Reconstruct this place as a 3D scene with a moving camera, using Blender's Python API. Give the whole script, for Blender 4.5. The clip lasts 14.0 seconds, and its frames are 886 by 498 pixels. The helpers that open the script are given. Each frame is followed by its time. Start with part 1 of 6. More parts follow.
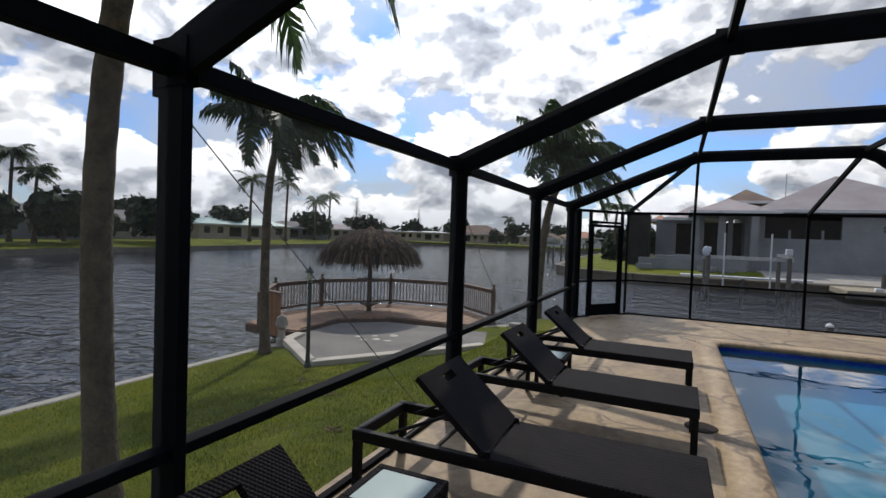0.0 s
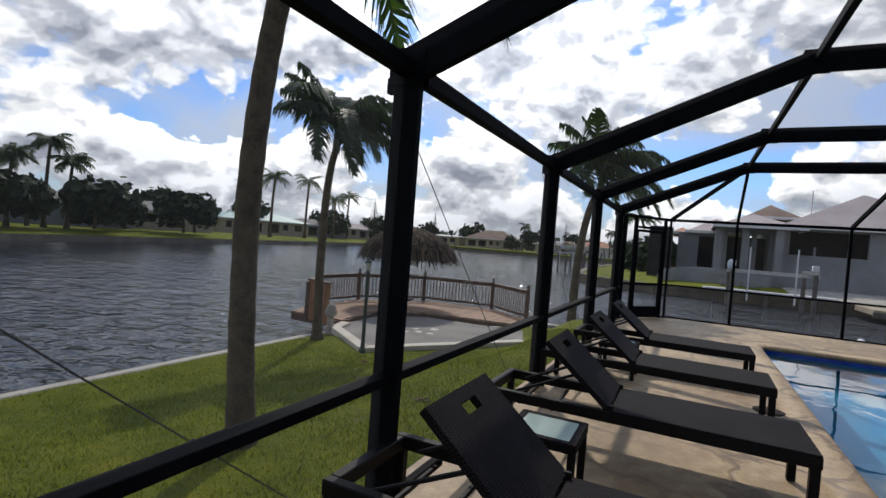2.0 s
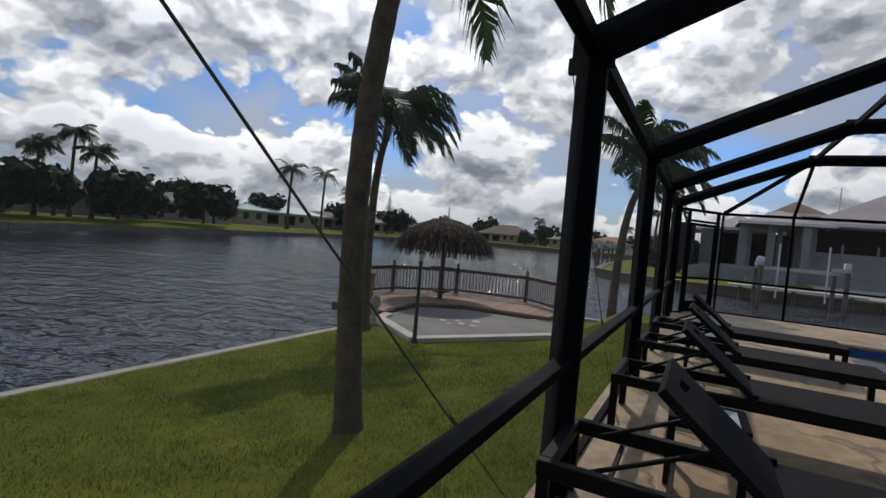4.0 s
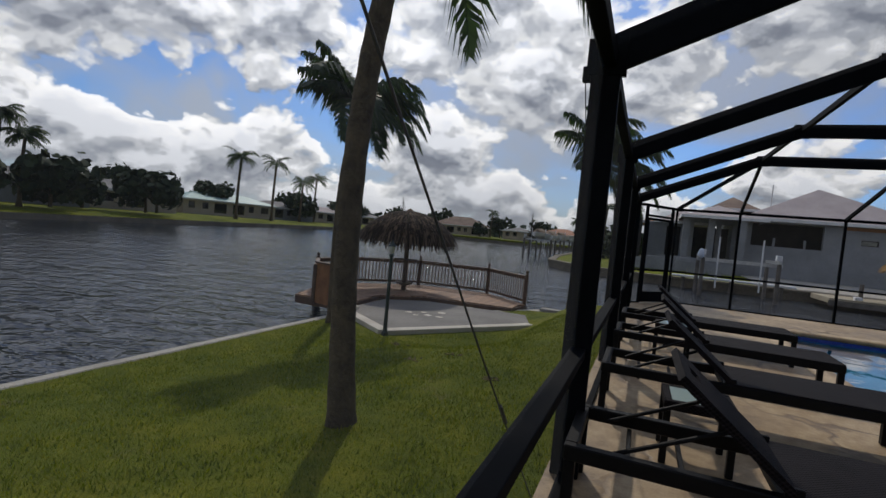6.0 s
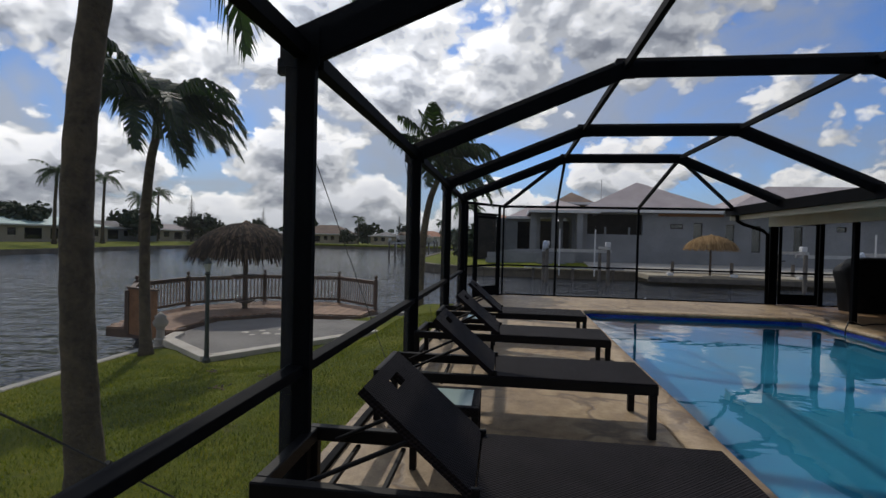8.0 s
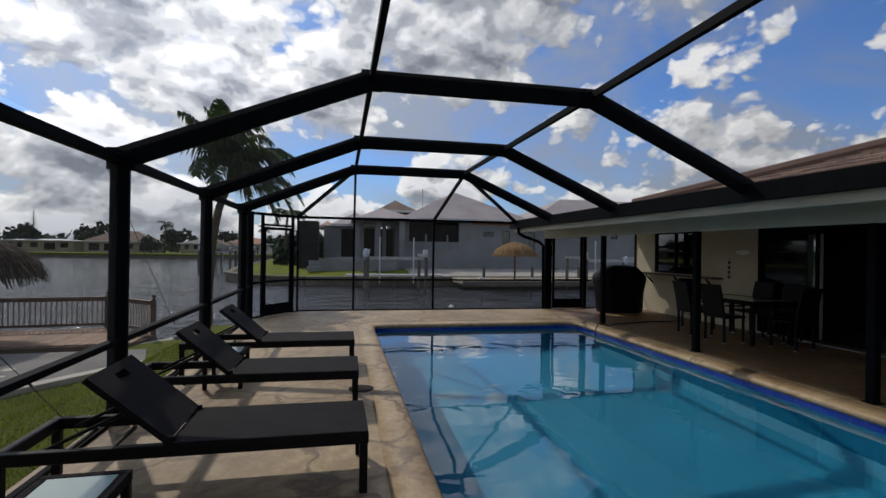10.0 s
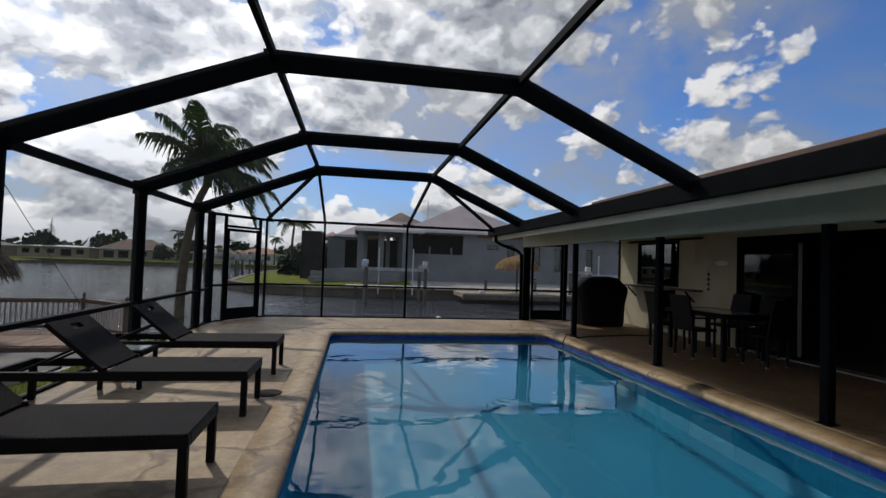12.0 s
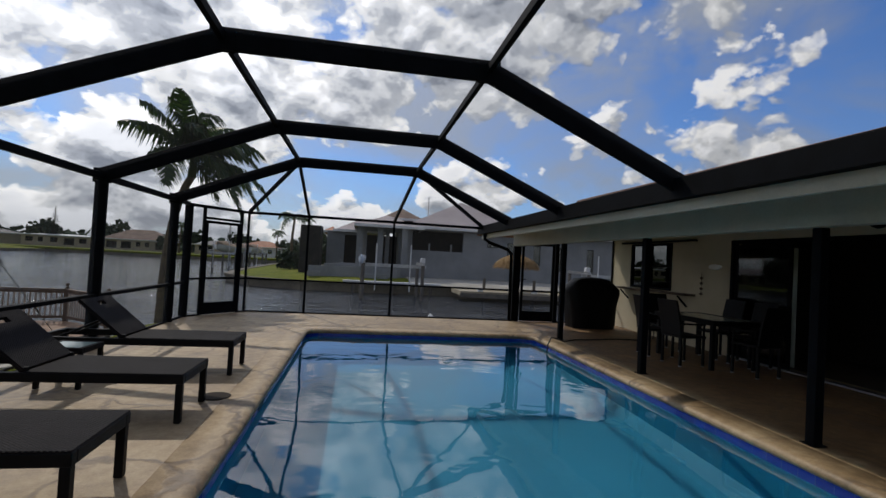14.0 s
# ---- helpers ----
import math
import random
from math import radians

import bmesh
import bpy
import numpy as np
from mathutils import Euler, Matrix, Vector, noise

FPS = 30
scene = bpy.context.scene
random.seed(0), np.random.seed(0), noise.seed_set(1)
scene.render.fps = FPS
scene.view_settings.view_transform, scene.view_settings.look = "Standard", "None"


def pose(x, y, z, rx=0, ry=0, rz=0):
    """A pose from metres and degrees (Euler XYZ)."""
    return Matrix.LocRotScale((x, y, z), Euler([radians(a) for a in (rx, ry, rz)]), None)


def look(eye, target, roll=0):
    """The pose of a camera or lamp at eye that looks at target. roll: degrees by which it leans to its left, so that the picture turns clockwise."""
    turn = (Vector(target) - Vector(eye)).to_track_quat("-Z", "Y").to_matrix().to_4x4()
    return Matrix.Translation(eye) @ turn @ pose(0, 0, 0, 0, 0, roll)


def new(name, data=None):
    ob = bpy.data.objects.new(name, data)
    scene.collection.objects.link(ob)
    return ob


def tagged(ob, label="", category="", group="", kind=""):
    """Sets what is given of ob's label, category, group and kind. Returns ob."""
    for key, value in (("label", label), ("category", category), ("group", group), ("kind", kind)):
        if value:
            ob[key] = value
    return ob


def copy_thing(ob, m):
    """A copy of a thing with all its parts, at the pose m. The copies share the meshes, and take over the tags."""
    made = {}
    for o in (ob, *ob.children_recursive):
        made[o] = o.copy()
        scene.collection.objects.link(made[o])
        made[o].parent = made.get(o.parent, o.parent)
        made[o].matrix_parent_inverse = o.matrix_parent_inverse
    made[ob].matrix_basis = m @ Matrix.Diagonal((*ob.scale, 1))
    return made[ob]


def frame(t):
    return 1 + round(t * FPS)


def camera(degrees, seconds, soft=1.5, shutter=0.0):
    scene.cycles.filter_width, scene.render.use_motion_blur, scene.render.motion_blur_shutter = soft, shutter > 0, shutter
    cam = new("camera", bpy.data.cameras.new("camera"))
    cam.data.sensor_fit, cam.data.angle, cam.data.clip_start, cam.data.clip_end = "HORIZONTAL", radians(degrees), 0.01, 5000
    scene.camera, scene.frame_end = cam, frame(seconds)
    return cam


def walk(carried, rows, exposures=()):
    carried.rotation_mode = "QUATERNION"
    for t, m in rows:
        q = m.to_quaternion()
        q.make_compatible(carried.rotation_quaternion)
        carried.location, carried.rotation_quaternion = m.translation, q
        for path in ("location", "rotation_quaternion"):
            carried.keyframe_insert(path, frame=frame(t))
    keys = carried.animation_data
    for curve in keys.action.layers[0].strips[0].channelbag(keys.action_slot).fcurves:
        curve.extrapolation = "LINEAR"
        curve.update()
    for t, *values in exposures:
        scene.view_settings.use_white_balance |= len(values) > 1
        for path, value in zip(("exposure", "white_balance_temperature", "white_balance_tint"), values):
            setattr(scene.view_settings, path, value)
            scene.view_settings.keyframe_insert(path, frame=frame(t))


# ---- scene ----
import itertools

cam = camera(84.0, 14.0)
PATH = [
    (0, (1.387, 0.180, 1.612), (0.534, 1.988, 1.557), 2.0),
    (0.5, (1.278, 0.086, 1.559), (0.479, 1.918, 1.517), 2.8),
    (1, (1.098, -0.046, 1.544), (0.342, 1.805, 1.498), 3.1),
    (1.5, (1.028, -0.311, 1.470), (0.191, 1.505, 1.437), 3.9),
    (2, (0.882, -0.618, 1.416), (-0.018, 1.167, 1.375), 4.4),
    (2.5, (0.639, -0.844, 1.375), (-0.238, 0.953, 1.357), 3.7),
    (3, (0.470, -0.949, 1.334), (-0.415, 0.844, 1.293), 4.0),
    (3.5, (0.284, -0.956, 1.285), (-0.671, 0.800, 1.217), 4.9),
    (6, (-0.164, -1.227, 1.290), (-0.927, 0.619, 1.203), 5.4),
    (6.5, (-0.123, -1.212, 1.314), (-0.925, 0.617, 1.209), 3.8),
    (7, (-0.010, -1.192, 1.247), (-0.860, 0.617, 1.169), 2.6),
    (7.5, (0.374, -1.089, 1.255), (-0.456, 0.730, 1.189), 2.1),
    (8, (0.571, -0.793, 1.344), (0.304, 1.189, 1.309), 1.4),
    (8.5, (0.675, -0.725, 1.400), (0.893, 1.263, 1.363), 0.4),
    (9, (0.860, -0.403, 1.524), (1.236, 1.560, 1.487), 0.1),
    (11.5, (2.276, -0.281, 1.426), (2.671, 1.679, 1.486), 1.4),
    (12, (2.462, -0.159, 1.360), (2.813, 1.809, 1.421), 2.0),
    (12.5, (2.689, 0.011, 1.410), (3.034, 1.980, 1.465), 2.8),
    (13, (2.865, 0.106, 1.378), (3.216, 2.074, 1.449), 3.1),
    (13.5, (2.903, 0.120, 1.373), (3.253, 2.088, 1.445), 3.5),
    (14, (2.900, 0.105, 1.395), (3.238, 2.075, 1.443), 3.2),
]
walk(cam, [(t, look(eye, target, roll)) for t, eye, target, roll in PATH],
     [(0.0, -0.18), (1.0, -0.02), (2.0, -0.1), (2.5, -0.32), (3.0, -0.46), (3.5, -0.5), (6.0, -0.62), (7.5, -0.6), (8.0, -0.6), (9.0, -0.58), (11.5, -0.62), (14.0, -0.62)])

# ---- world and sun ----
SUN_AZ, SUN_EL = radians(-26.5), radians(46)          # azimuth from +y towards +x
SUN_DIR = Vector((math.sin(SUN_AZ) * math.cos(SUN_EL), math.cos(SUN_AZ) * math.cos(SUN_EL), math.sin(SUN_EL)))


class Nodes:
    """Short hand for node trees."""

    def __init__(self, tree):
        self.t = tree
        self.t.nodes.clear()

    def n(self, kind, props=None, **ins):
        node = self.t.nodes.new(kind)
        for k, v in (props or {}).items():
            setattr(node, k, v)
        for k, v in ins.items():
            key = int(k[1:]) if k[0] == "i" and k[1:].isdigit() else k.replace("_", " ")
            sock = node.inputs[key]
            if isinstance(v, bpy.types.NodeSocket):
                self.t.links.new(v, sock)
            else:
                sock.default_value = v
        return node

    def math(self, op, a, b=0.0, c=0.0, clamp=False):
        return self.n("ShaderNodeMath", {"operation": op, "use_clamp": clamp}, i0=a, i1=b, i2=c).outputs[0]

    def vmath(self, op, a, b=(0, 0, 0)):
        return self.n("ShaderNodeVectorMath", {"operation": op}, i0=a, i1=b)

    def ramp(self, fac, stops, interp="LINEAR"):
        node = self.n("ShaderNodeValToRGB", None, Fac=fac)
        r = node.color_ramp
        r.interpolation = interp
        while len(r.elements) < len(stops):
            r.elements.new(0.5)
        for e, (p, c) in zip(r.elements, stops):
            e.position, e.color = p, (*c, 1) if len(c) == 3 else c
        return node.outputs[0]

    def noise(self, vec, scale, detail=4.0, rough=0.55, distort=0.0):
        return self.n("ShaderNodeTexNoise", None, Vector=vec, Scale=scale, Detail=detail, Roughness=rough, Distortion=distort).outputs[0]

    def mix(self, fac, a, b, blend="MIX"):
        node = self.n("ShaderNodeMix", {"data_type": "RGBA", "blend_type": blend}, i0=fac)
        for i, v in ((6, a), (7, b)):
            if isinstance(v, bpy.types.NodeSocket):
                self.t.links.new(v, node.inputs[i])
            else:
                node.inputs[i].default_value = (*v, 1) if len(v) == 3 else v
        return node.outputs[2]


world = bpy.data.worlds.new("world")
scene.world = world
world.use_nodes = True
w = Nodes(world.node_tree)
sky = w.n("ShaderNodeTexSky", {"sky_type": "NISHITA", "sun_disc": False, "sun_elevation": SUN_EL, "sun_rotation": SUN_AZ,
                               "air_density": 1.0, "dust_density": 1.0, "ozone_density": 2.0})
way = w.n("ShaderNodeTexCoord").outputs["Generated"]
sep = w.n("ShaderNodeSeparateXYZ", None, Vector=way)
up = w.math("MAXIMUM", sep.outputs[2], 0.0)
low = w.math("ADD", up, 0.16)
dot = w.vmath("DOT_PRODUCT", way, tuple(SUN_DIR)).outputs["Value"]
facing = w.math("MAXIMUM", dot, 0.0)


CLOUD_AMOUNT = 0.02


def cloud_field(at):
    """Cumulus: a broad layout and heaped round puffs of several sizes, as one height."""
    z = w.n("ShaderNodeSeparateXYZ", None, Vector=at).outputs[2]
    flat = w.vmath("SCALE", at)
    w.t.links.new(w.math("DIVIDE", 1.0, w.math("ADD", w.math("MAXIMUM", z, 0.0), 0.70)), flat.inputs["Scale"])
    q = flat.outputs[0]
    bend = w.vmath("SUBTRACT", w.n("ShaderNodeTexNoise", None, Vector=q, Scale=7.0, Detail=6.0, Roughness=0.6).outputs["Color"], (0.5, 0.5, 0.5)).outputs[0]
    q2 = w.vmath("ADD", q, w.vmath("MULTIPLY", bend, (0.11, 0.11, 0.11)).outputs[0]).outputs[0]
    total = w.math("MULTIPLY", w.noise(q, 1.9, 3.0, 0.5), 0.60)
    for scale, share in ((4.2, 0.38), (10.0, 0.22), (24.0, 0.10), (58.0, 0.045)):
        v = w.n("ShaderNodeTexVoronoi", {"feature": "SMOOTH_F1"}, Vector=q2, Scale=scale, Smoothness=0.35).outputs["Distance"]
        total = w.math("ADD", total, w.math("MULTIPLY", w.math("SUBTRACT", 0.42, v), share))
    return w.math("ADD", total, 0.20)


here = cloud_field(w.vmath("ADD", way, (0, 0, 0)).outputs[0])
there = cloud_field(w.vmath("ADD", way, (SUN_DIR.x * 0.02, SUN_DIR.y * 0.02, 0.035)).outputs[0])
east = w.math("MULTIPLY", sep.outputs[0], -0.038)
bank_ = w.math("MULTIPLY", w.math("POWER", w.math("SUBTRACT", 1.0, up, clamp=True), 3.0), 0.09)
shift = w.math("ADD", w.math("ADD", east, bank_), CLOUD_AMOUNT)
density = w.math("ADD", here, shift)
cover = w.ramp(density, [(0.475, (0, 0, 0)), (0.495, (0.6, 0.6, 0.6)), (0.53, (1, 1, 1))])
# tops towards the sun are white, bases and thick cores grey
relief = w.math("ADD", w.math("MULTIPLY", w.math("SUBTRACT", here, there), 4.6), 0.62)
core = w.ramp(density, [(0.50, (1.12, 1.12, 1.10)), (0.58, (0.88, 0.90, 0.93)), (0.70, (0.72, 0.75, 0.80))], "EASE")
rim = w.ramp(relief, [(0.10, (0.36, 0.39, 0.45)), (0.42, (0.66, 0.69, 0.74)), (0.66, (1.08, 1.09, 1.09)), (1.0, (1.75, 1.73, 1.69))], "EASE")
glow = w.math("ADD", w.math("ADD", w.math("MULTIPLY", w.math("POWER", facing, 9.0), 0.75), w.math("MULTIPLY", w.math("POWER", facing, 1.5), 0.60)), w.math("ADD", 0.50, w.math("MULTIPLY", w.math("MAXIMUM", w.math("MULTIPLY", sep.outputs[0], -1.0), 0.0), 0.40)))
glow3 = w.n("ShaderNodeCombineColor", None, Red=glow, Green=glow, Blue=w.math("MULTIPLY", glow, 1.03)).outputs[0]
cloud = w.mix(1.0, w.mix(1.0, rim, core, "MULTIPLY"), glow3, "MULTIPLY")
SKY_STRENGTH = 0.10
blue = w.mix(1.0, sky.outputs[0], (SKY_STRENGTH * 0.74, SKY_STRENGTH * 1.12, SKY_STRENGTH * 1.72), "MULTIPLY")
# a thin high veil behind the heaps
veil_at = w.vmath("MULTIPLY", way, (1.0, 2.4, 2.8)).outputs[0]
veil = w.ramp(w.noise(veil_at, 1.7, 7.0, 0.55, 0.6), [(0.38, (0, 0, 0)), (0.64, (0.85, 0.85, 0.85))], "EASE")
blue = w.mix(veil, blue, w.mix(1.0, (0.62, 0.67, 0.74), glow3, "MULTIPLY"))
haze = w.math("POWER", w.math("SUBTRACT", 1.0, up, clamp=True), 14.0)
mixed = w.mix(cover, blue, cloud)
hazy = w.mix(w.math("MULTIPLY", haze, 0.6), mixed, (0.66, 0.70, 0.75))
back = w.n("ShaderNodeBackground", None, Color=hazy, Strength=1.0)
w.n("ShaderNodeOutputWorld", None, Surface=back.outputs[0])

sun = new("sun", bpy.data.lights.new("sun", "SUN"))
sun.data.energy, sun.data.angle, sun.data.color = 2.75, radians(0.9), (1.0, 0.93, 0.82)
sun.matrix_world = look(SUN_DIR * 60, (0, 0, 0))


# ---- materials ----
def material(name):
    m = bpy.data.materials.new(name)
    m.use_nodes = True
    return m, Nodes(m.node_tree)


def finish(k, color, rough=0.6, metal=0.0, bump=None, bump_h=0.004, **more):
    b = k.n("ShaderNodeBsdfPrincipled", None, Roughness=rough, Metallic=metal, **more)
    if isinstance(color, bpy.types.NodeSocket):
        k.t.links.new(color, b.inputs["Base Color"])
    else:
        b.inputs["Base Color"].default_value = (*color, 1)
    if bump is not None:
        bn = k.n("ShaderNodeBump", None, Height=bump, Strength=1.0, Distance=bump_h)
        k.t.links.new(bn.outputs[0], b.inputs["Normal"])
    k.n("ShaderNodeOutputMaterial", None, Surface=b.outputs[0])
    return b


def mottled(name, c1, c2, scale=3.0, fine=60.0, rough=0.6, bump_h=0.002, metal=0.0, vary=0.0, spec=0.4):
    """Colour that wanders between two at a coarse scale, with fine relief."""
    m, k = material(name)
    pos = k.n("ShaderNodeTexCoord").outputs["Object"]
    a, b = k.noise(pos, scale, 5.0), k.noise(pos, fine, 3.0)
    f = k.math("ADD", k.math("MULTIPLY", a, 0.7), k.math("MULTIPLY", b, 0.3))
    col = k.ramp(f, [(0.36, c1), (0.64, c2)])
    if vary:
        rnd = k.n("ShaderNodeObjectInfo").outputs["Random"]
        v = k.math("ADD", k.math("MULTIPLY", rnd, 2 * vary), 1 - vary)
        col = k.mix(1.0, col, k.n("ShaderNodeCombineColor", None, Red=v, Green=v, Blue=v).outputs[0], "MULTIPLY")
    r = k.math("ADD", k.math("MULTIPLY", a, 0.15), rough - 0.07)
    finish(k, col, r, metal, b, bump_h, Specular_IOR_Level=spec)
    return m


BRONZE = mottled("dark_bronze_paint", (0.0022, 0.0026, 0.0035), (0.005, 0.006, 0.008), 5, 90, 0.65, 0.0004, spec=0.05)
WHITE_PAINT = mottled("white_paint", (0.66, 0.66, 0.62), (0.78, 0.78, 0.74), 2, 40, 0.5, 0.0006)
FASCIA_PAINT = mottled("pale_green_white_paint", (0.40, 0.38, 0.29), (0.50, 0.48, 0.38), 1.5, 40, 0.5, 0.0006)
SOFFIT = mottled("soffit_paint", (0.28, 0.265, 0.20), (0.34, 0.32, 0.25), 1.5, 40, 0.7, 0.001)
STUCCO = mottled("cream_stucco", (0.50, 0.44, 0.30), (0.60, 0.53, 0.38), 1.2, 70, 0.85, 0.004)
GREY_STUCCO = mottled("grey_primed_stucco", (0.19, 0.20, 0.21), (0.28, 0.29, 0.305), 0.35, 6, 0.9, 0.01)
TAN_STUCCO = mottled("tan_stucco", (0.36, 0.30, 0.22), (0.46, 0.40, 0.30), 0.4, 6, 0.9, 0.01)
# near-black for painted shade behind openings, and for dark frames and vents
DARK_SHADE_TRIM = mottled("shade_and_dark_trim", (0.012, 0.011, 0.010), (0.03, 0.026, 0.022), 1.0, 10, 0.8, 0.001)
CONCRETE = mottled("weathered_concrete", (0.30, 0.28, 0.24), (0.46, 0.43, 0.37), 0.9, 25, 0.85, 0.006)
CURB = mottled("pale_curb_concrete", (0.50, 0.45, 0.37), (0.66, 0.61, 0.52), 1.5, 25, 0.85, 0.004)
DECK_WOOD = mottled("stained_deck_board", (0.20, 0.11, 0.060), (0.36, 0.21, 0.125), 4, 50, 0.7, 0.003, vary=0.2)
RAIL_WOOD = mottled("brown_rail_wood", (0.08, 0.045, 0.028), (0.15, 0.09, 0.055), 4, 50, 0.65, 0.003, vary=0.15)
ORANGE_WOOD = mottled("orange_board", (0.20, 0.085, 0.03), (0.32, 0.15, 0.06), 4, 50, 0.7, 0.003, vary=0.15)
BALUSTER_WOOD = mottled("baluster_wood", (0.36, 0.29, 0.235), (0.52, 0.43, 0.35), 4, 50, 0.65, 0.003)
POLE_WOOD = mottled("grey_brown_pole_wood", (0.08, 0.06, 0.045), (0.15, 0.11, 0.085), 6, 50, 0.8, 0.005)
TRUNK = mottled("palm_trunk_bark", (0.05, 0.036, 0.020), (0.14, 0.105, 0.060), 6, 30, 0.9, 0.02)
CHAIR_BLACK = mottled("black_resin", (0.003, 0.003, 0.0035), (0.007, 0.0065, 0.007), 8, 200, 0.5, 0.0008, spec=0.15)
CUSHION_BLACK = mottled("black_vinyl_cover", (0.004, 0.004, 0.005), (0.008, 0.008, 0.009), 3, 60, 0.5, 0.004, spec=0.15)
RUBBER = mottled("black_rubber", (0.012, 0.012, 0.012), (0.02, 0.02, 0.02), 9, 90, 0.5, 0.001)
STEEL = mottled("galvanised_steel", (0.4, 0.41, 0.43), (0.55, 0.56, 0.58), 5, 80, 0.4, 0.0004, metal=0.9)
CABLE = mottled("dark_wire", (0.05, 0.048, 0.045), (0.09, 0.085, 0.08), 9, 90, 0.5, 0.0002, metal=0.5)
LAMP_GREEN = mottled("dark_green_lamp_paint", (0.02, 0.035, 0.03), (0.035, 0.05, 0.045), 6, 80, 0.45, 0.0004)
PILE_WOOD = mottled("dock_pile_wood", (0.09, 0.08, 0.07), (0.17, 0.15, 0.13), 2, 20, 0.85, 0.01)
ROOF_FELT = mottled("pale_roof_membrane", (0.33, 0.28, 0.275), (0.43, 0.375, 0.365), 0.5, 5, 0.85, 0.01)
ROOF_ORANGE = mottled("orange_roof_tile", (0.34, 0.15, 0.08), (0.46, 0.22, 0.13), 0.7, 6, 0.8, 0.03)
ROOF_BROWN = mottled("brown_weathered_roof_tile", (0.15, 0.10, 0.075), (0.25, 0.17, 0.125), 0.6, 5, 0.85, 0.03)
ROOF_GREY = mottled("grey_shingle_roof", (0.16, 0.155, 0.15), (0.26, 0.25, 0.24), 0.4, 5, 0.85, 0.02)
ROOF_TEAL = mottled("pale_teal_metal_roof", (0.30, 0.45, 0.42), (0.38, 0.54, 0.50), 0.4, 5, 0.5, 0.01)
TREE_DARK = mottled("dark_tree_foliage", (0.012, 0.024, 0.009), (0.035, 0.058, 0.018), 0.8, 6, 0.8, 0.02)
PINE_DARK = mottled("pine_foliage", (0.012, 0.028, 0.014), (0.03, 0.05, 0.024), 0.8, 6, 0.8, 0.02)
FAR_TREE = mottled("distant_foliage", (0.03, 0.05, 0.03), (0.06, 0.085, 0.045), 0.1, 1.2, 0.85, 0.02)
HOUSE_TRIM = mottled("house_trim_white", (0.6, 0.6, 0.6), (0.72, 0.72, 0.72), 1, 10, 0.6, 0.001)
BLUE_CLOTH = mottled("pale_cloth", (0.5, 0.56, 0.66), (0.62, 0.68, 0.76), 3, 30, 0.9, 0.01)


def frond_material():
    m, k = material("palm_leaf")
    rnd = k.n("ShaderNodeNewGeometry").outputs["Random Per Island"]
    pos = k.n("ShaderNodeTexCoord").outputs["Object"]
    col = k.ramp(k.math("ADD", k.math("MULTIPLY", rnd, 0.6), k.math("MULTIPLY", k.noise(pos, 2.5), 0.4)),
                 [(0.15, (0.012, 0.030, 0.006)), (0.7, (0.032, 0.065, 0.010)), (0.95, (0.12, 0.12, 0.03))])
    b = k.n("ShaderNodeBsdfPrincipled", None, Base_Color=col, Roughness=0.5)
    tr = k.n("ShaderNodeBsdfTranslucent", None, Color=k.mix(1.0, col, (1.6, 1.9, 0.7), "MULTIPLY"))
    s = k.n("ShaderNodeMixShader", None, i0=0.3, i1=b.outputs[0], i2=tr.outputs[0])
    k.n("ShaderNodeOutputMaterial", None, Surface=s.outputs[0])
    return m


FROND = frond_material()


def grass_material():
    m, k = material("lawn_grass")
    pos = k.n("ShaderNodeTexCoord").outputs["Object"]
    big, mid, fine = k.noise(pos, 0.35, 4), k.noise(pos, 2.2, 5, 0.6), k.noise(pos, 55, 3, 0.7)
    f = k.math("ADD", k.math("ADD", k.math("MULTIPLY", big, 0.35), k.math("MULTIPLY", mid, 0.35)), k.math("MULTIPLY", fine, 0.3))
    col = k.ramp(f, [(0.36, (0.052, 0.080, 0.003)), (0.5, (0.125, 0.150, 0.004)), (0.64, (0.23, 0.215, 0.008))])
    worn = k.ramp(k.noise(pos, 0.8, 6, 0.65), [(0.60, (0, 0, 0)), (0.72, (0.7, 0.7, 0.7))])
    col = k.mix(worn, col, (0.18, 0.14, 0.075))
    # a thin, trodden patch in front of the concrete pad
    off = k.vmath("MULTIPLY", k.vmath("SUBTRACT", pos, (-3.9, 6.9, -0.9)).outputs[0], (0.75, 0.55, 0.0)).outputs[0]
    ragged = k.math("ADD", k.vmath("LENGTH", off).outputs["Value"], k.math("MULTIPLY", k.noise(pos, 3.5, 6, 0.7), 1.5))
    col = k.mix(k.ramp(ragged, [(0.80, (0.85, 0.85, 0.85)), (0.98, (0, 0, 0))]), col, (0.15, 0.105, 0.05))
    h = k.math("ADD", k.math("MULTIPLY", fine, 1.0), k.math("MULTIPLY", k.noise(pos, 14, 3), 0.8))
    finish(k, col, 0.9, 0, h, 0.035, Specular_IOR_Level=0.15)
    return m


GRASS = grass_material()


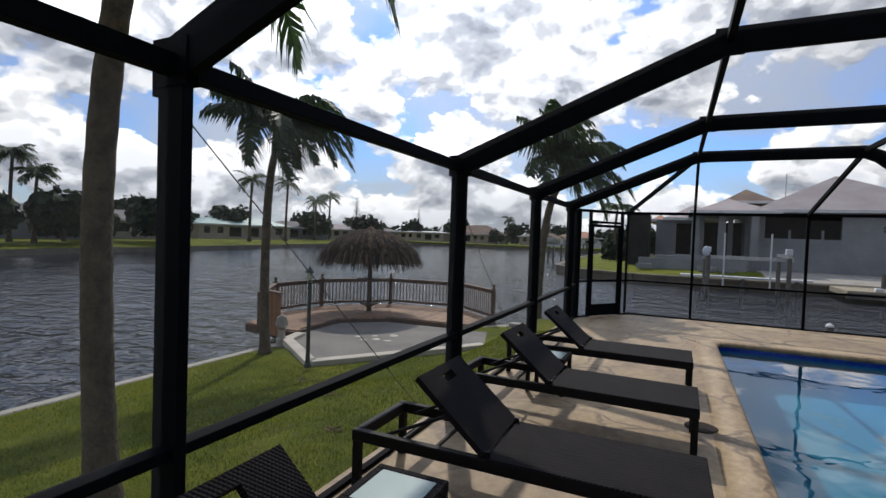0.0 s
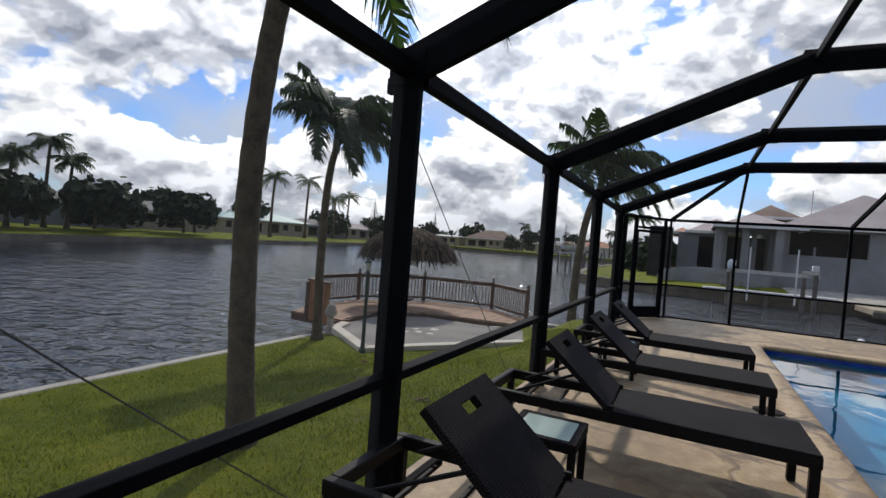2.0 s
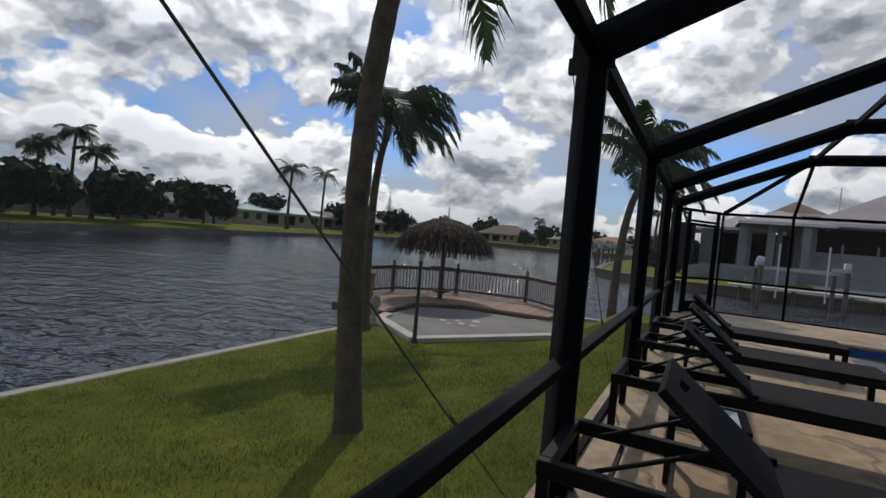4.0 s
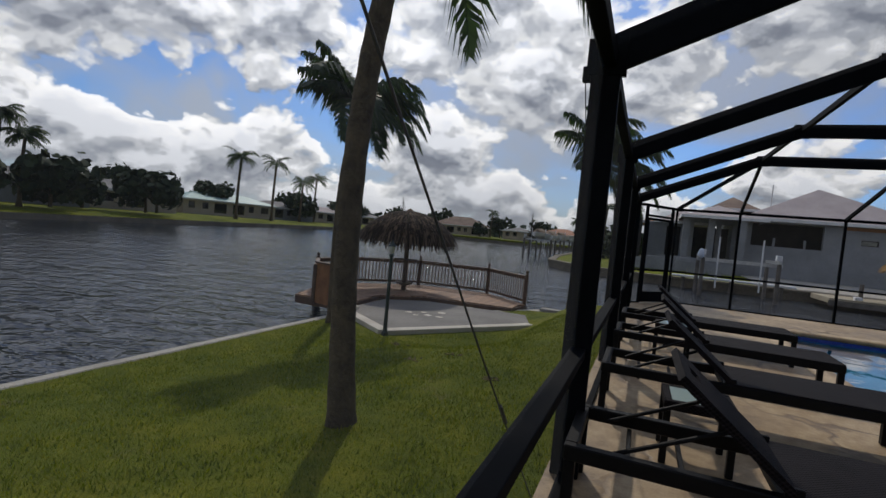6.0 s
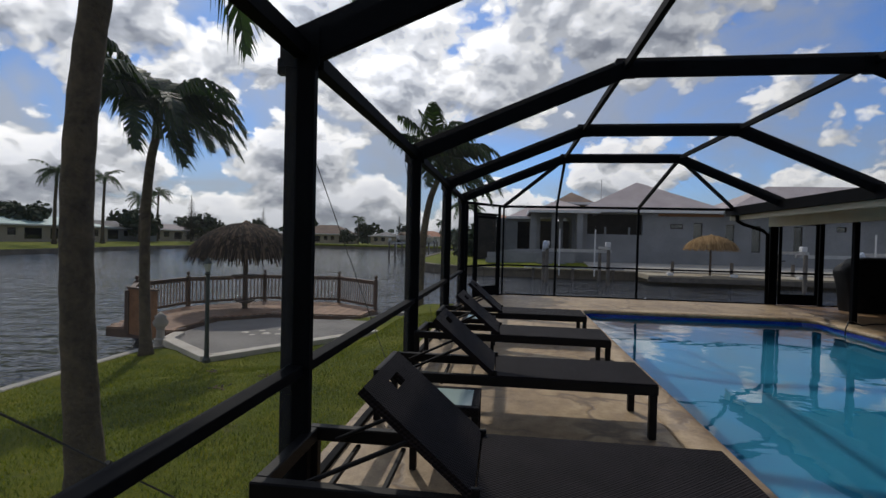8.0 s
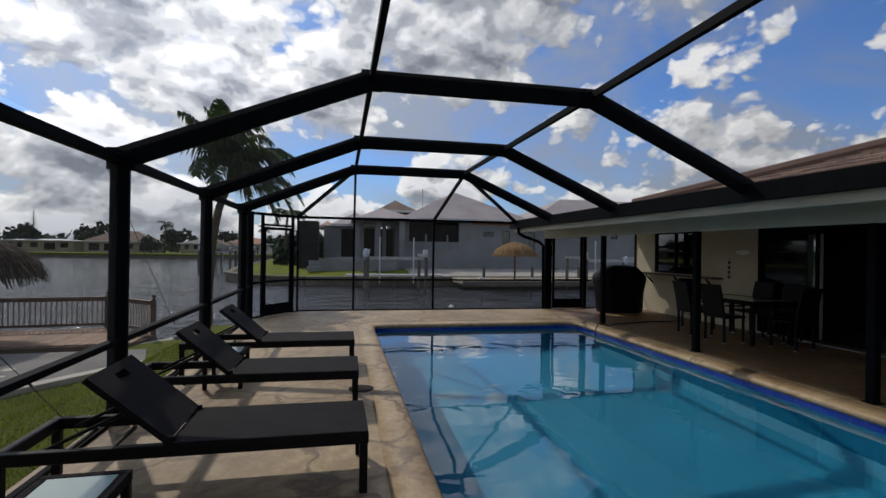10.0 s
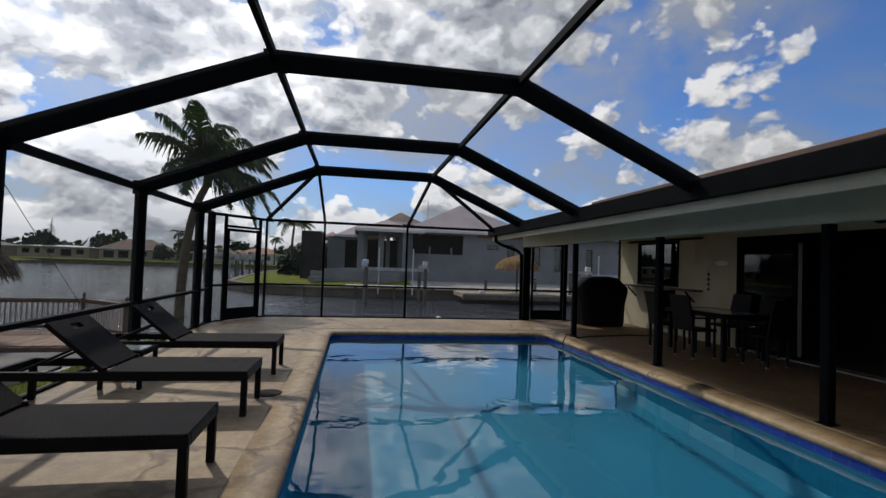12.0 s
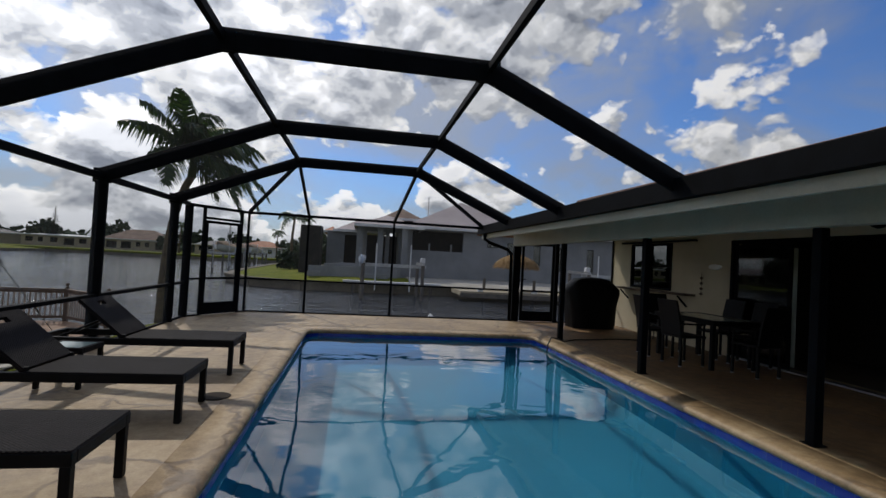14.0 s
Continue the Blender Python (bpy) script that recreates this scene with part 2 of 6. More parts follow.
def blade_material():
    m, k = material("grass_blades")
    rnd = k.n("ShaderNodeNewGeometry").outputs["Random Per Island"]
    big = k.noise(k.n("ShaderNodeTexCoord").outputs["Object"], 1.2, 4)
    col = k.ramp(k.math("ADD", k.math("MULTIPLY", rnd, 0.55), k.math("MULTIPLY", big, 0.45)), [(0.2, (0.045, 0.072, 0.003)), (0.6, (0.155, 0.18, 0.005)), (0.9, (0.31, 0.27, 0.026))])
    b = k.n("ShaderNodeBsdfPrincipled", None, Base_Color=col, Roughness=0.7, Specular_IOR_Level=0.2)
    tr = k.n("ShaderNodeBsdfTranslucent", None, Color=k.mix(1.0, col, (1.5, 1.6, 0.6), "MULTIPLY"))
    s = k.n("ShaderNodeMixShader", None, i0=0.35, i1=b.outputs[0], i2=tr.outputs[0])
    k.n("ShaderNodeOutputMaterial", None, Surface=s.outputs[0])
    return m


BLADES = blade_material()


def deck_material():
    """Stamped concrete: tan, mottled, with wandering joint lines."""
    m, k = material("stamped_concrete")
    pos = k.n("ShaderNodeTexCoord").outputs["Object"]
    warp = k.n("ShaderNodeTexNoise", None, Vector=pos, Scale=2.2, Detail=4.0)
    off = k.vmath("SCALE", k.vmath("SUBTRACT", warp.outputs["Color"], (0.5, 0.5, 0.5)).outputs[0])
    off.inputs["Scale"].default_value = 0.55
    at = k.vmath("ADD", pos, off.outputs[0]).outputs[0]
    vor = k.n("ShaderNodeTexVoronoi", {"feature": "DISTANCE_TO_EDGE"}, Vector=at, Scale=1.0).outputs["Distance"]
    crack = k.ramp(vor, [(0.0, (1, 1, 1)), (0.016, (0.7, 0.7, 0.7)), (0.034, (0, 0, 0))])
    keep = k.ramp(k.noise(pos, 0.9, 3), [(0.40, (0.25, 0.25, 0.25)), (0.58, (0.95, 0.95, 0.95))])
    crack = k.mix(1.0, crack, keep, "MULTIPLY")
    a, b, c = k.noise(pos, 1.1, 6, 0.6), k.noise(pos, 9, 6, 0.65), k.noise(pos, 70, 3)
    f = k.math("ADD", k.math("ADD", k.math("MULTIPLY", a, 0.5), k.math("MULTIPLY", b, 0.35)), k.math("MULTIPLY", c, 0.15))
    col = k.ramp(f, [(0.36, (0.175, 0.110, 0.052)), (0.5, (0.355, 0.245, 0.130)), (0.63, (0.51, 0.385, 0.225))])
    # covered strip by the house: browner, with lanai shade put into its darker ramp
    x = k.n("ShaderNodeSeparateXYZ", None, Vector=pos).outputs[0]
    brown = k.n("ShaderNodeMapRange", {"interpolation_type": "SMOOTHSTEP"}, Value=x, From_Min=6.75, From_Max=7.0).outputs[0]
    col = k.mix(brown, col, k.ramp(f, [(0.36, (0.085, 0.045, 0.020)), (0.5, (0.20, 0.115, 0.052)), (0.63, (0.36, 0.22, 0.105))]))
    col = k.mix(crack, col, (0.15, 0.10, 0.06))
    h = k.math("SUBTRACT", k.math("ADD", k.math("MULTIPLY", b, 0.6), k.math("MULTIPLY", c, 0.25)), k.math("MULTIPLY", k.n("ShaderNodeRGBToBW", None, Color=crack).outputs[0], 0.7))
    r = k.math("ADD", k.math("MULTIPLY", a, 0.3), 0.42)
    finish(k, col, r, 0, h, 0.008)
    return m


DECK = deck_material()


def water_material(name, deep, scale, height, rough, distort=0.6):
    m, k = material(name)
    pos = k.n("ShaderNodeTexCoord").outputs["Object"]
    st = k.vmath("MULTIPLY", pos, (0.8, 1.3, 1.0)).outputs[0]
    h = k.math("ADD", k.noise(st, scale, 3, 0.55, distort), k.math("ADD", k.math("MULTIPLY", k.noise(st, scale * 0.22, 3), 1.6), k.math("MULTIPLY", k.noise(st, scale * 3.1, 2), 0.30)))
    # choppy beside the lot, calmer out on the open water
    out = k.vmath("LENGTH", k.vmath("SUBTRACT", pos, (4.0, 16.0, 0.0)).outputs[0]).outputs["Value"]
    calm = k.n("ShaderNodeMapRange", {"interpolation_type": "SMOOTHSTEP"}, Value=out, From_Min=12.0, From_Max=60.0, To_Min=1.5, To_Max=0.5).outputs[0]
    finish(k, deep, rough, 0, k.math("MULTIPLY", h, calm), height, IOR=1.33)
    return m


CANAL = water_material("canal_water", (0.012, 0.017, 0.026), 1.25, 0.17, 0.05)


def pool_water_material():
    m, k = material("pool_water")
    pos = k.n("ShaderNodeTexCoord").outputs["Object"]
    h = k.math("ADD", k.noise(pos, 1.1, 2, 0.5, 0.8), k.math("MULTIPLY", k.noise(pos, 4.5, 2), 0.10))
    finish(k, (0.85, 0.97, 0.99), 0.0, 0, h, 0.007, IOR=1.48, Transmission_Weight=1.0)
    return m


POOL_WATER = pool_water_material()
PLASTER = mottled("pool_plaster", (0.004, 0.175, 0.31), (0.008, 0.22, 0.375), 0.8, 30, 0.6, 0.002)


def tile_material():
    m, k = material("cobalt_pool_tile")
    pos = k.n("ShaderNodeTexCoord").outputs["Object"]
    br = k.n("ShaderNodeTexBrick", {"offset": 0.0}, Vector=pos, Scale=6.6, Mortar_Size=0.012, Brick_Width=1.0, Row_Height=1.0,
             Color1=(0.01, 0.03, 0.30, 1), Color2=(0.015, 0.05, 0.38, 1), Mortar=(0.10, 0.14, 0.3, 1))
    finish(k, br.outputs[0], 0.15)
    return m


TILE = tile_material()


def wicker_material():
    """Dark grey-brown flat resin weave."""
    m, k = material("woven_resin")
    pos = k.n("ShaderNodeTexCoord").outputs["UV"]
    s = k.n("ShaderNodeSeparateXYZ", None, Vector=pos)
    u, v = k.math("MULTIPLY", s.outputs[0], 2 * math.pi / 0.026), k.math("MULTIPLY", s.outputs[1], 2 * math.pi / 0.020)
    wv = k.math("MULTIPLY", k.math("SINE", u), k.math("SINE", v))
    f = k.math("ADD", k.math("MULTIPLY", wv, 0.5), 0.5)
    n = k.noise(k.n("ShaderNodeTexCoord").outputs["Object"], 5, 4)
    col = k.mix(k.ramp(f, [(0.25, (0, 0, 0)), (0.6, (1, 1, 1))]), (0.004, 0.0035, 0.004), k.ramp(n, [(0.35, (0.010, 0.008, 0.009)), (0.65, (0.020, 0.016, 0.018))]))
    finish(k, col, 0.7, 0, f, 0.004, Specular_IOR_Level=0.09)
    return m


WICKER = wicker_material()


def screen_material(name, amount):
    """Fine insect mesh: mostly open, the threads dark grey."""
    m, k = material(name)
    t = k.n("ShaderNodeBsdfTransparent", None, Color=(1, 1, 1, 1))
    d = k.n("ShaderNodeBsdfDiffuse", None, Color=(0.06, 0.06, 0.062, 1))
    tr = k.n("ShaderNodeBsdfTranslucent", None, Color=(0.16, 0.16, 0.16, 1))
    dd = k.n("ShaderNodeMixShader", None, i0=0.4, i1=d.outputs[0], i2=tr.outputs[0])
    s = k.n("ShaderNodeMixShader", None, i0=amount, i1=t.outputs[0], i2=dd.outputs[0])
    k.n("ShaderNodeOutputMaterial", None, Surface=s.outputs[0])
    return m


SCREEN = screen_material("insect_screen", 0.25)
END_SCREEN = screen_material("end_insect_screen", 0.11)
ROOF_SCREEN = screen_material("roof_insect_screen", 0.10)


def glass_material(name, tint, rough=0.0, alpha=0.25):
    m, k = material(name)
    g = k.n("ShaderNodeBsdfGlossy", None, Color=(0.9, 0.95, 0.95, 1), Roughness=rough)
    t = k.n("ShaderNodeBsdfTransparent", None, Color=(*tint, 1))
    f = k.n("ShaderNodeFresnel", None, IOR=1.5).outputs[0]
    s = k.n("ShaderNodeMixShader", None, i0=k.math("ADD", f, alpha, clamp=True), i1=t.outputs[0], i2=g.outputs[0])
    k.n("ShaderNodeOutputMaterial", None, Surface=s.outputs[0])
    return m


WINDOW_GLASS = glass_material("window_glass", (0.35, 0.38, 0.37), 0.0, 0.04)
DOOR_GLASS = glass_material("door_glass", (0.82, 0.86, 0.84), 0.0, 0.0)
m_, k_ = material("frosted_table_glass")
finish(k_, (0.42, 0.52, 0.47), 0.16, 0, None, IOR=1.5, Coat_Weight=0.5)
FROSTED = m_


def thatch_material(name, c1, c2, c3):
    m, k = material(name)
    rnd = k.n("ShaderNodeNewGeometry").outputs["Random Per Island"]
    pos = k.n("ShaderNodeTexCoord").outputs["Object"]
    f = k.math("ADD", k.math("MULTIPLY", rnd, 0.6), k.math("MULTIPLY", k.noise(pos, 3.0), 0.4))
    finish(k, k.ramp(f, [(0.2, c1), (0.55, c2), (0.85, c3)]), 0.85, 0, k.noise(pos, 60), 0.01, Specular_IOR_Level=0.12)
    return m


THATCH = thatch_material("weathered_thatch", (0.010, 0.006, 0.0035), (0.036, 0.022, 0.013), (0.19, 0.125, 0.078))
THATCH_GOLD = thatch_material("golden_thatch", (0.16, 0.09, 0.035), (0.32, 0.19, 0.08), (0.50, 0.34, 0.16))


def roof_tile_material():
    m, k = material("brown_flat_tile")
    rnd = k.n("ShaderNodeObjectInfo").outputs["Random"]
    isl = k.n("ShaderNodeNewGeometry").outputs["Random Per Island"]
    pos = k.n("ShaderNodeTexCoord").outputs["Object"]
    f = k.math("ADD", k.math("MULTIPLY", isl, 0.6), k.math("MULTIPLY", k.noise(pos, 5), 0.4))
    finish(k, k.ramp(f, [(0.2, (0.12, 0.07, 0.05)), (0.8, (0.27, 0.17, 0.12))]), 0.85, 0, k.noise(pos, 40), 0.006)
    return m


ROOF_TILE = roof_tile_material()


# ---- mesh helpers ----
def part(name, bm, mat, parent=None, label="", kind="", smooth=False):
    me = bpy.data.meshes.new(name)
    if len(bm.faces) > 1:
        bmesh.ops.recalc_face_normals(bm, faces=bm.faces)
    bm.to_mesh(me)
    bm.free()
    me.materials.append(mat)
    if smooth:
        me.polygons.foreach_set("use_smooth", [True] * len(me.polygons))
    ob = new(name, me)
    ob.parent = parent
    return tagged(ob, label=label, kind=kind)


def thing(name, label, category, group="", at=None):
    ob = new(name)
    ob.empty_display_size = 0.1
    if at is not None:
        ob.matrix_basis = at
    return tagged(ob, label=label, category=category, group=group)


def box(bm, x0, x1, y0, y1, z0, z1, bevel=0.0, m=None):
    vs = [bm.verts.new(p) for p in itertools.product((x0, x1), (y0, y1), (z0, z1))]
    fs = [bm.faces.new([vs[i] for i in f]) for f in ((0, 1, 3, 2), (4, 6, 7, 5), (0, 4, 5, 1), (2, 3, 7, 6), (0, 2, 6, 4), (1, 5, 7, 3))]
    if bevel:
        out = bmesh.ops.bevel(bm, geom=list({e for f in fs for e in f.edges}), offset=bevel, segments=1, affect="EDGES")
        vs = [v for v in out["verts"]] + [v for v in vs if v.is_valid]
    if m is not None:
        bmesh.ops.transform(bm, matrix=m, verts=list({v for v in vs if v.is_valid}))
    return bm


def bar(bm, p, q, w, h, bevel=0.0, up=(0, 0, 1)):
    """A square bar from p to q, w wide and h deep (along up)."""
    p, q = Vector(p), Vector(q)
    d = (q - p)
    x = d.cross(Vector(up))
    if x.length < 1e-5:
        x = Vector((1, 0, 0))
    x.normalize()
    z = x.cross(d).normalized()
    y = d.normalized()
    m = Matrix.Translation(p) @ Matrix((x, y, z)).transposed().to_4x4()
    return box(bm, -w / 2, w / 2, 0, d.length, -h / 2, h / 2, bevel, m)


def tube(bm, pts, radii, sides=8, closed=True):
    rings = []
    prev = None
    for i, p in enumerate(pts):
        p = Vector(p)
        d = (Vector(pts[min(i + 1, len(pts) - 1)]) - Vector(pts[max(i - 1, 0)])).normalized()
        if prev is None:
            a = d.orthogonal().normalized()
        else:
            a = (prev - d * prev.dot(d)).normalized()
        prev = a
        b = d.cross(a)
        r = radii[i] if hasattr(radii, "__len__") else radii
        rings.append([bm.verts.new(p + (a * math.cos(t) + b * math.sin(t)) * r) for t in [2 * math.pi * k / sides for k in range(sides)]])
    for r0, r1 in zip(rings, rings[1:]):
        for k in range(sides):
            bm.faces.new((r0[k], r0[(k + 1) % sides], r1[(k + 1) % sides], r1[k]))
    if closed:
        bm.faces.new(rings[0])
        bm.faces.new(list(reversed(rings[-1])))
    return bm


def lathe(bm, profile, sides=20, at=(0, 0, 0)):
    """Turns a profile of (radius, z) about the z axis."""
    rings = [[bm.verts.new((at[0] + r * math.cos(2 * math.pi * k / sides), at[1] + r * math.sin(2 * math.pi * k / sides), at[2] + z)) for k in range(sides)] for r, z in profile]
    for r0, r1 in zip(rings, rings[1:]):
        for k in range(sides):
            bm.faces.new((r0[k], r0[(k + 1) % sides], r1[(k + 1) % sides], r1[k]))
    bm.faces.new(rings[0])
    bm.faces.new(list(reversed(rings[-1])))
    return bm


def quad(bm, *pts):
    return bm.faces.new([bm.verts.new(p) for p in pts])


def B():
    return bmesh.new()


# ---- the ground, the water and the banks ----
WALL_X, FAR_Y, NEAR_Y = -0.46, 11.90, -4.3
HOUSE_X, EAVE_X, EAVE_Z = 9.40, 5.96, 2.20
SEAWALL_X, WATER_Z, BANK_Y = -7.10, -1.62, 42.0


def lawn_z(x, y):
    d = max(WALL_X - x, (y - FAR_Y) * 2.0, 0.0)
    s = min(d / 6.4, 1.0)
    z = -0.28 - 0.87 * (s * s * (3 - 2 * s) * 0.4 + s * 0.6)
    # the hollow in which the concrete pad lies
    f = min(max((y - 5.6) / 2.6, 0.0), 1.0) * min(max((-1.6 - x) / 1.5, 0.0), 1.0)
    f = f * f * (3 - 2 * f)
    return z + (min(z, -1.10) - z) * f


def shore_x(y):
    """The far west shore."""
    ys = (-900, -40, 18, 27, 41, 81, 134)
    xs = (-46, -46, -51, -54.5, -57, -66, -72)
    return float(np.interp(y, ys, xs))


bm = B()
quad(bm, (-2500, -2500, -3.2), (2500, -2500, -3.2), (2500, 2500, -3.2), (-2500, 2500, -3.2))
# the near lot
xs = [SEAWALL_X + (WALL_X + 0.10 - SEAWALL_X) * i / 48 for i in range(49)]
ys = [-30, -22, -16, -12, -9, -7, -5] + [-4 + 0.35 * i for i in range(54)]


def north_edge(x):
    return 8.95 if x < -6.9 else 8.95 + (x + 6.9) * 1.6 if x < -3.2 else 14.87


grid = {}
for i, x in enumerate(xs):
    for j, y in enumerate(ys):
        yy = min(y, north_edge(x))
        n = noise.noise(Vector((x * 1.7, yy * 1.7, 0))) * 0.02 + noise.noise(Vector((x * 5, yy * 5, 3))) * 0.008
        grid[i, j] = bm.verts.new((x, yy, lawn_z(x, yy) + n))
for i in range(len(xs) - 1):
    for j in range(len(ys) - 1):
        a, b, c, d = grid[i, j], grid[i + 1, j], grid[i + 1, j + 1], grid[i, j + 1]
        if (c.co - b.co).length > 1e-4 or (d.co - a.co).length > 1e-4:
            bm.faces.new((a, b, c, d))
quad(bm, (WALL_X, FAR_Y, -0.3), (30, FAR_Y, -0.3), (30, 14.87, -1.05), (WALL_X, 14.87, -1.05))
quad(bm, (WALL_X, -30, -0.3), (60, -30, -0.3), (60, NEAR_Y - 0.1, -0.3), (WALL_X, NEAR_Y - 0.1, -0.3))
quad(bm, (9.6, NEAR_Y, -0.3), (60, NEAR_Y, -0.3), (60, FAR_Y, -0.3), (9.6, FAR_Y, -0.3))
# far west bank, the north end, and the bank across the branch canal
rows = (-900, -40, 18, 27, 41, 81, 134)
for y0, y1 in zip(rows, rows[1:]):
    a, b = shore_x(y0), shore_x(y1)
    quad(bm, (a, y0, -1.0), (b, y1, -1.0), (b - 9, y1, -0.55), (a - 9, y0, -0.55))
    quad(bm, (a - 9, y0, -0.55), (b - 9, y1, -0.55), (-2400, y1, 0.3), (-2400, y0, 0.3))
bm.faces.new([bm.verts.new(v) for v in ((-72, 134, -1.0), (2400, 134, -1.0), (2400, 142, -0.5), (-81, 142, -0.5), (-81, 134, -0.55))])
quad(bm, (-2400, 134, 0.3), (-81, 134, -0.55), (-81, 142, -0.5), (-2400, 2400, 0.5))
quad(bm, (-81, 142, -0.5), (2400, 142, -0.5), (2400, 2400, 0.5), (-2400, 2400, 0.5))
bank = [(2400, BANK_Y), (-1.5, BANK_Y), (-6.0, BANK_Y + 2.2), (-9.0, BANK_Y + 7), (-10.5, BANK_Y + 20), (-12, BANK_Y + 50), (-12, 134)]
for (x0, y0), (x1, y1) in zip(bank[1:], bank[2:]):
    quad(bm, (x0, y0, -0.95), (x1, y1, -0.95), (x1 + 6, y1 + (4 if y1 < 60 else 0), -0.5), (x0 + 6, y0 + (4 if y0 < 60 else 0), -0.5))
quad(bm, (2400, BANK_Y, -0.95), (-1.5, BANK_Y, -0.95), (4.5, BANK_Y + 4, -0.5), (2400, BANK_Y + 4, -0.5))
bm.faces.new([bm.verts.new(p) for p in [(2400, BANK_Y + 4, -0.5), (4.5, BANK_Y + 4, -0.5), (0, BANK_Y + 6.2, -0.5), (-3, BANK_Y + 11, -0.5), (-4.5, BANK_Y + 20, -0.5), (-6, BANK_Y + 50, -0.5), (-6, 134, -0.5), (2400, 134, -0.5)]])
part("ground", bm, GRASS, kind="structure", label="mown green lawn sloping gently down to the canal seawalls")

bm = B()
quad(bm, (-2400, -2400, WATER_Z), (2400, -2400, WATER_Z), (2400, 2400, WATER_Z), (-2400, 2400, WATER_Z))
part("water", bm, CANAL, kind="structure", label="dark rippled canal water with a low glitter")

# seawalls: concrete sheet with a cap
bm = B()
box(bm, SEAWALL_X - 0.22, SEAWALL_X - 0.02, -30, 9.0, -1.24, -1.14, 0.02)
box(bm, SEAWALL_X - 0.20, SEAWALL_X - 0.02, -30, 9.0, -3.1, -1.24)
bar(bm, (SEAWALL_X - 0.1, 8.9, -1.18), (-3.2, 15.0, -1.18), 0.3, 0.12, 0.01)
bar(bm, (SEAWALL_X - 0.1, 8.9, -2.2), (-3.2, 15.0, -2.2), 0.2, 1.9)
box(bm, -3.2, 30, 14.85, 15.15, -1.16, -1.04, 0.02)
box(bm, -3.2, 30, 14.9, 15.1, -3.1, -1.16)
part("seawall", bm, CONCRETE, kind="structure", label="weathered grey concrete seawall cap along the lawn edge")
bm = B()
for (x0, y0), (x1, y1) in zip(bank, bank[1:]):
    bar(bm, (x0, y0, -0.93), (x1, y1, -0.93), 0.7, 0.16)
    bar(bm, (x0, y0, -2.0), (x1, y1, -2.0), 0.4, 2.0)
for y0, y1 in zip(rows, rows[1:]):
    bar(bm, (shore_x(y0), y0, -1.5), (shore_x(y1), y1, -1.5), 0.5, 0.9)
bar(bm, (-72, 134, -1.5), (2400, 134, -1.5), 0.5, 0.9)
part("seawall", bm, mottled("stained_bank_concrete", (0.10, 0.085, 0.065), (0.22, 0.19, 0.14), 0.5, 8, 0.9, 0.01), kind="structure", label="stained brown concrete seawall of the far bank")

# ---- pool deck, pool ----
PX0, PX1, PY0, PY1, PR = 2.05, 6.42, 1.15, 9.54, 0.28


def pool_outline(grow=0.0, n=6):
    """The pool's rounded edge, anticlockwise, moved outwards by grow."""
    out = []
    r = PR + grow
    for cx, cy, a0 in ((PX1 - PR, PY1 - PR, 0), (PX0 + PR, PY1 - PR, 90), (PX0 + PR, PY0 + PR, 180), (PX1 - PR, PY0 + PR, 270)):
        out += [(cx + r * math.cos(radians(a0 + 90 * k / n)), cy + r * math.sin(radians(a0 + 90 * k / n))) for k in range(n + 1)]
    return out


def ring(bm, outer, z0, inner, z1):
    """Bridges two closed outlines with the same number of points."""
    a = [bm.verts.new((*p, z0)) for p in outer]
    b = [bm.verts.new((*p, z1)) for p in inner]
    for k in range(len(a)):
        j = (k + 1) % len(a)
        bm.faces.new((a[k], a[j], b[j], b[k]))


# coping: a rounded lip of the same concrete
bm = B()
prof = [(0.30, 0.004), (0.05, 0.006), (0.0, -0.004), (-0.025, -0.03), (-0.02, -0.06), (0.0, -0.075)]
for (g0, z0), (g1, z1) in zip(prof, prof[1:]):
    ring(bm, pool_outline(g0), z0, pool_outline(g1), z1)
ring(bm, pool_outline(0.30), 0.004, pool_outline(0.30), -0.05)
bmesh.ops.remove_doubles(bm, verts=bm.verts, dist=1e-5)
part("pool_coping", bm, DECK, kind="structure", label="pale tan rounded concrete coping round the pool", smooth=True)

bm = B()
o = pool_outline(0.29)
n6 = 7
corners = [(PX1 + 0.3, PY1 + 0.3), (PX0 - 0.3, PY1 + 0.3), (PX0 - 0.3, PY0 - 0.3), (PX1 + 0.3, PY0 - 0.3)]
for q in range(4):
    c = bm.verts.new((*corners[q], 0))
    vs = [bm.verts.new((*p, 0)) for p in o[q * n6:(q + 1) * n6]]
    for a, b in zip(vs, vs[1:]):
        bm.faces.new((c, b, a))
X0, X1, Y0, Y1 = WALL_X - 0.10, HOUSE_X + 0.12, NEAR_Y - 0.1, FAR_Y + 0.08
a0, a1, b0, b1 = PX0 - 0.3, PX1 + 0.3, PY0 - 0.3, PY1 + 0.3
CH0, CH1 = (X0, 10.52), (0.42, Y1)          # the cut corner of the slab
for poly in ([(X0, Y0), (X1, Y0), (X1, b0), (X0, b0)], [(X0, b0), (a0, b0), (a0, b1), (X0, b1)], [(a1, b0), (X1, b0), (X1, b1), (a1, b1)],
             [(X0, b1), (X1, b1), (X1, Y1), CH1, CH0]):
    bm.faces.new([bm.verts.new((*p, 0)) for p in poly])
edge = [(X0, Y0), (X1, Y0), (X1, Y1), CH1, CH0]
for p, q in zip(edge, edge[1:] + edge[:1]):
    quad(bm, (*p, 0), (*q, 0), (*q, -0.6), (*p, -0.6))
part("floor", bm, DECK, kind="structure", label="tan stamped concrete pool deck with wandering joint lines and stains")

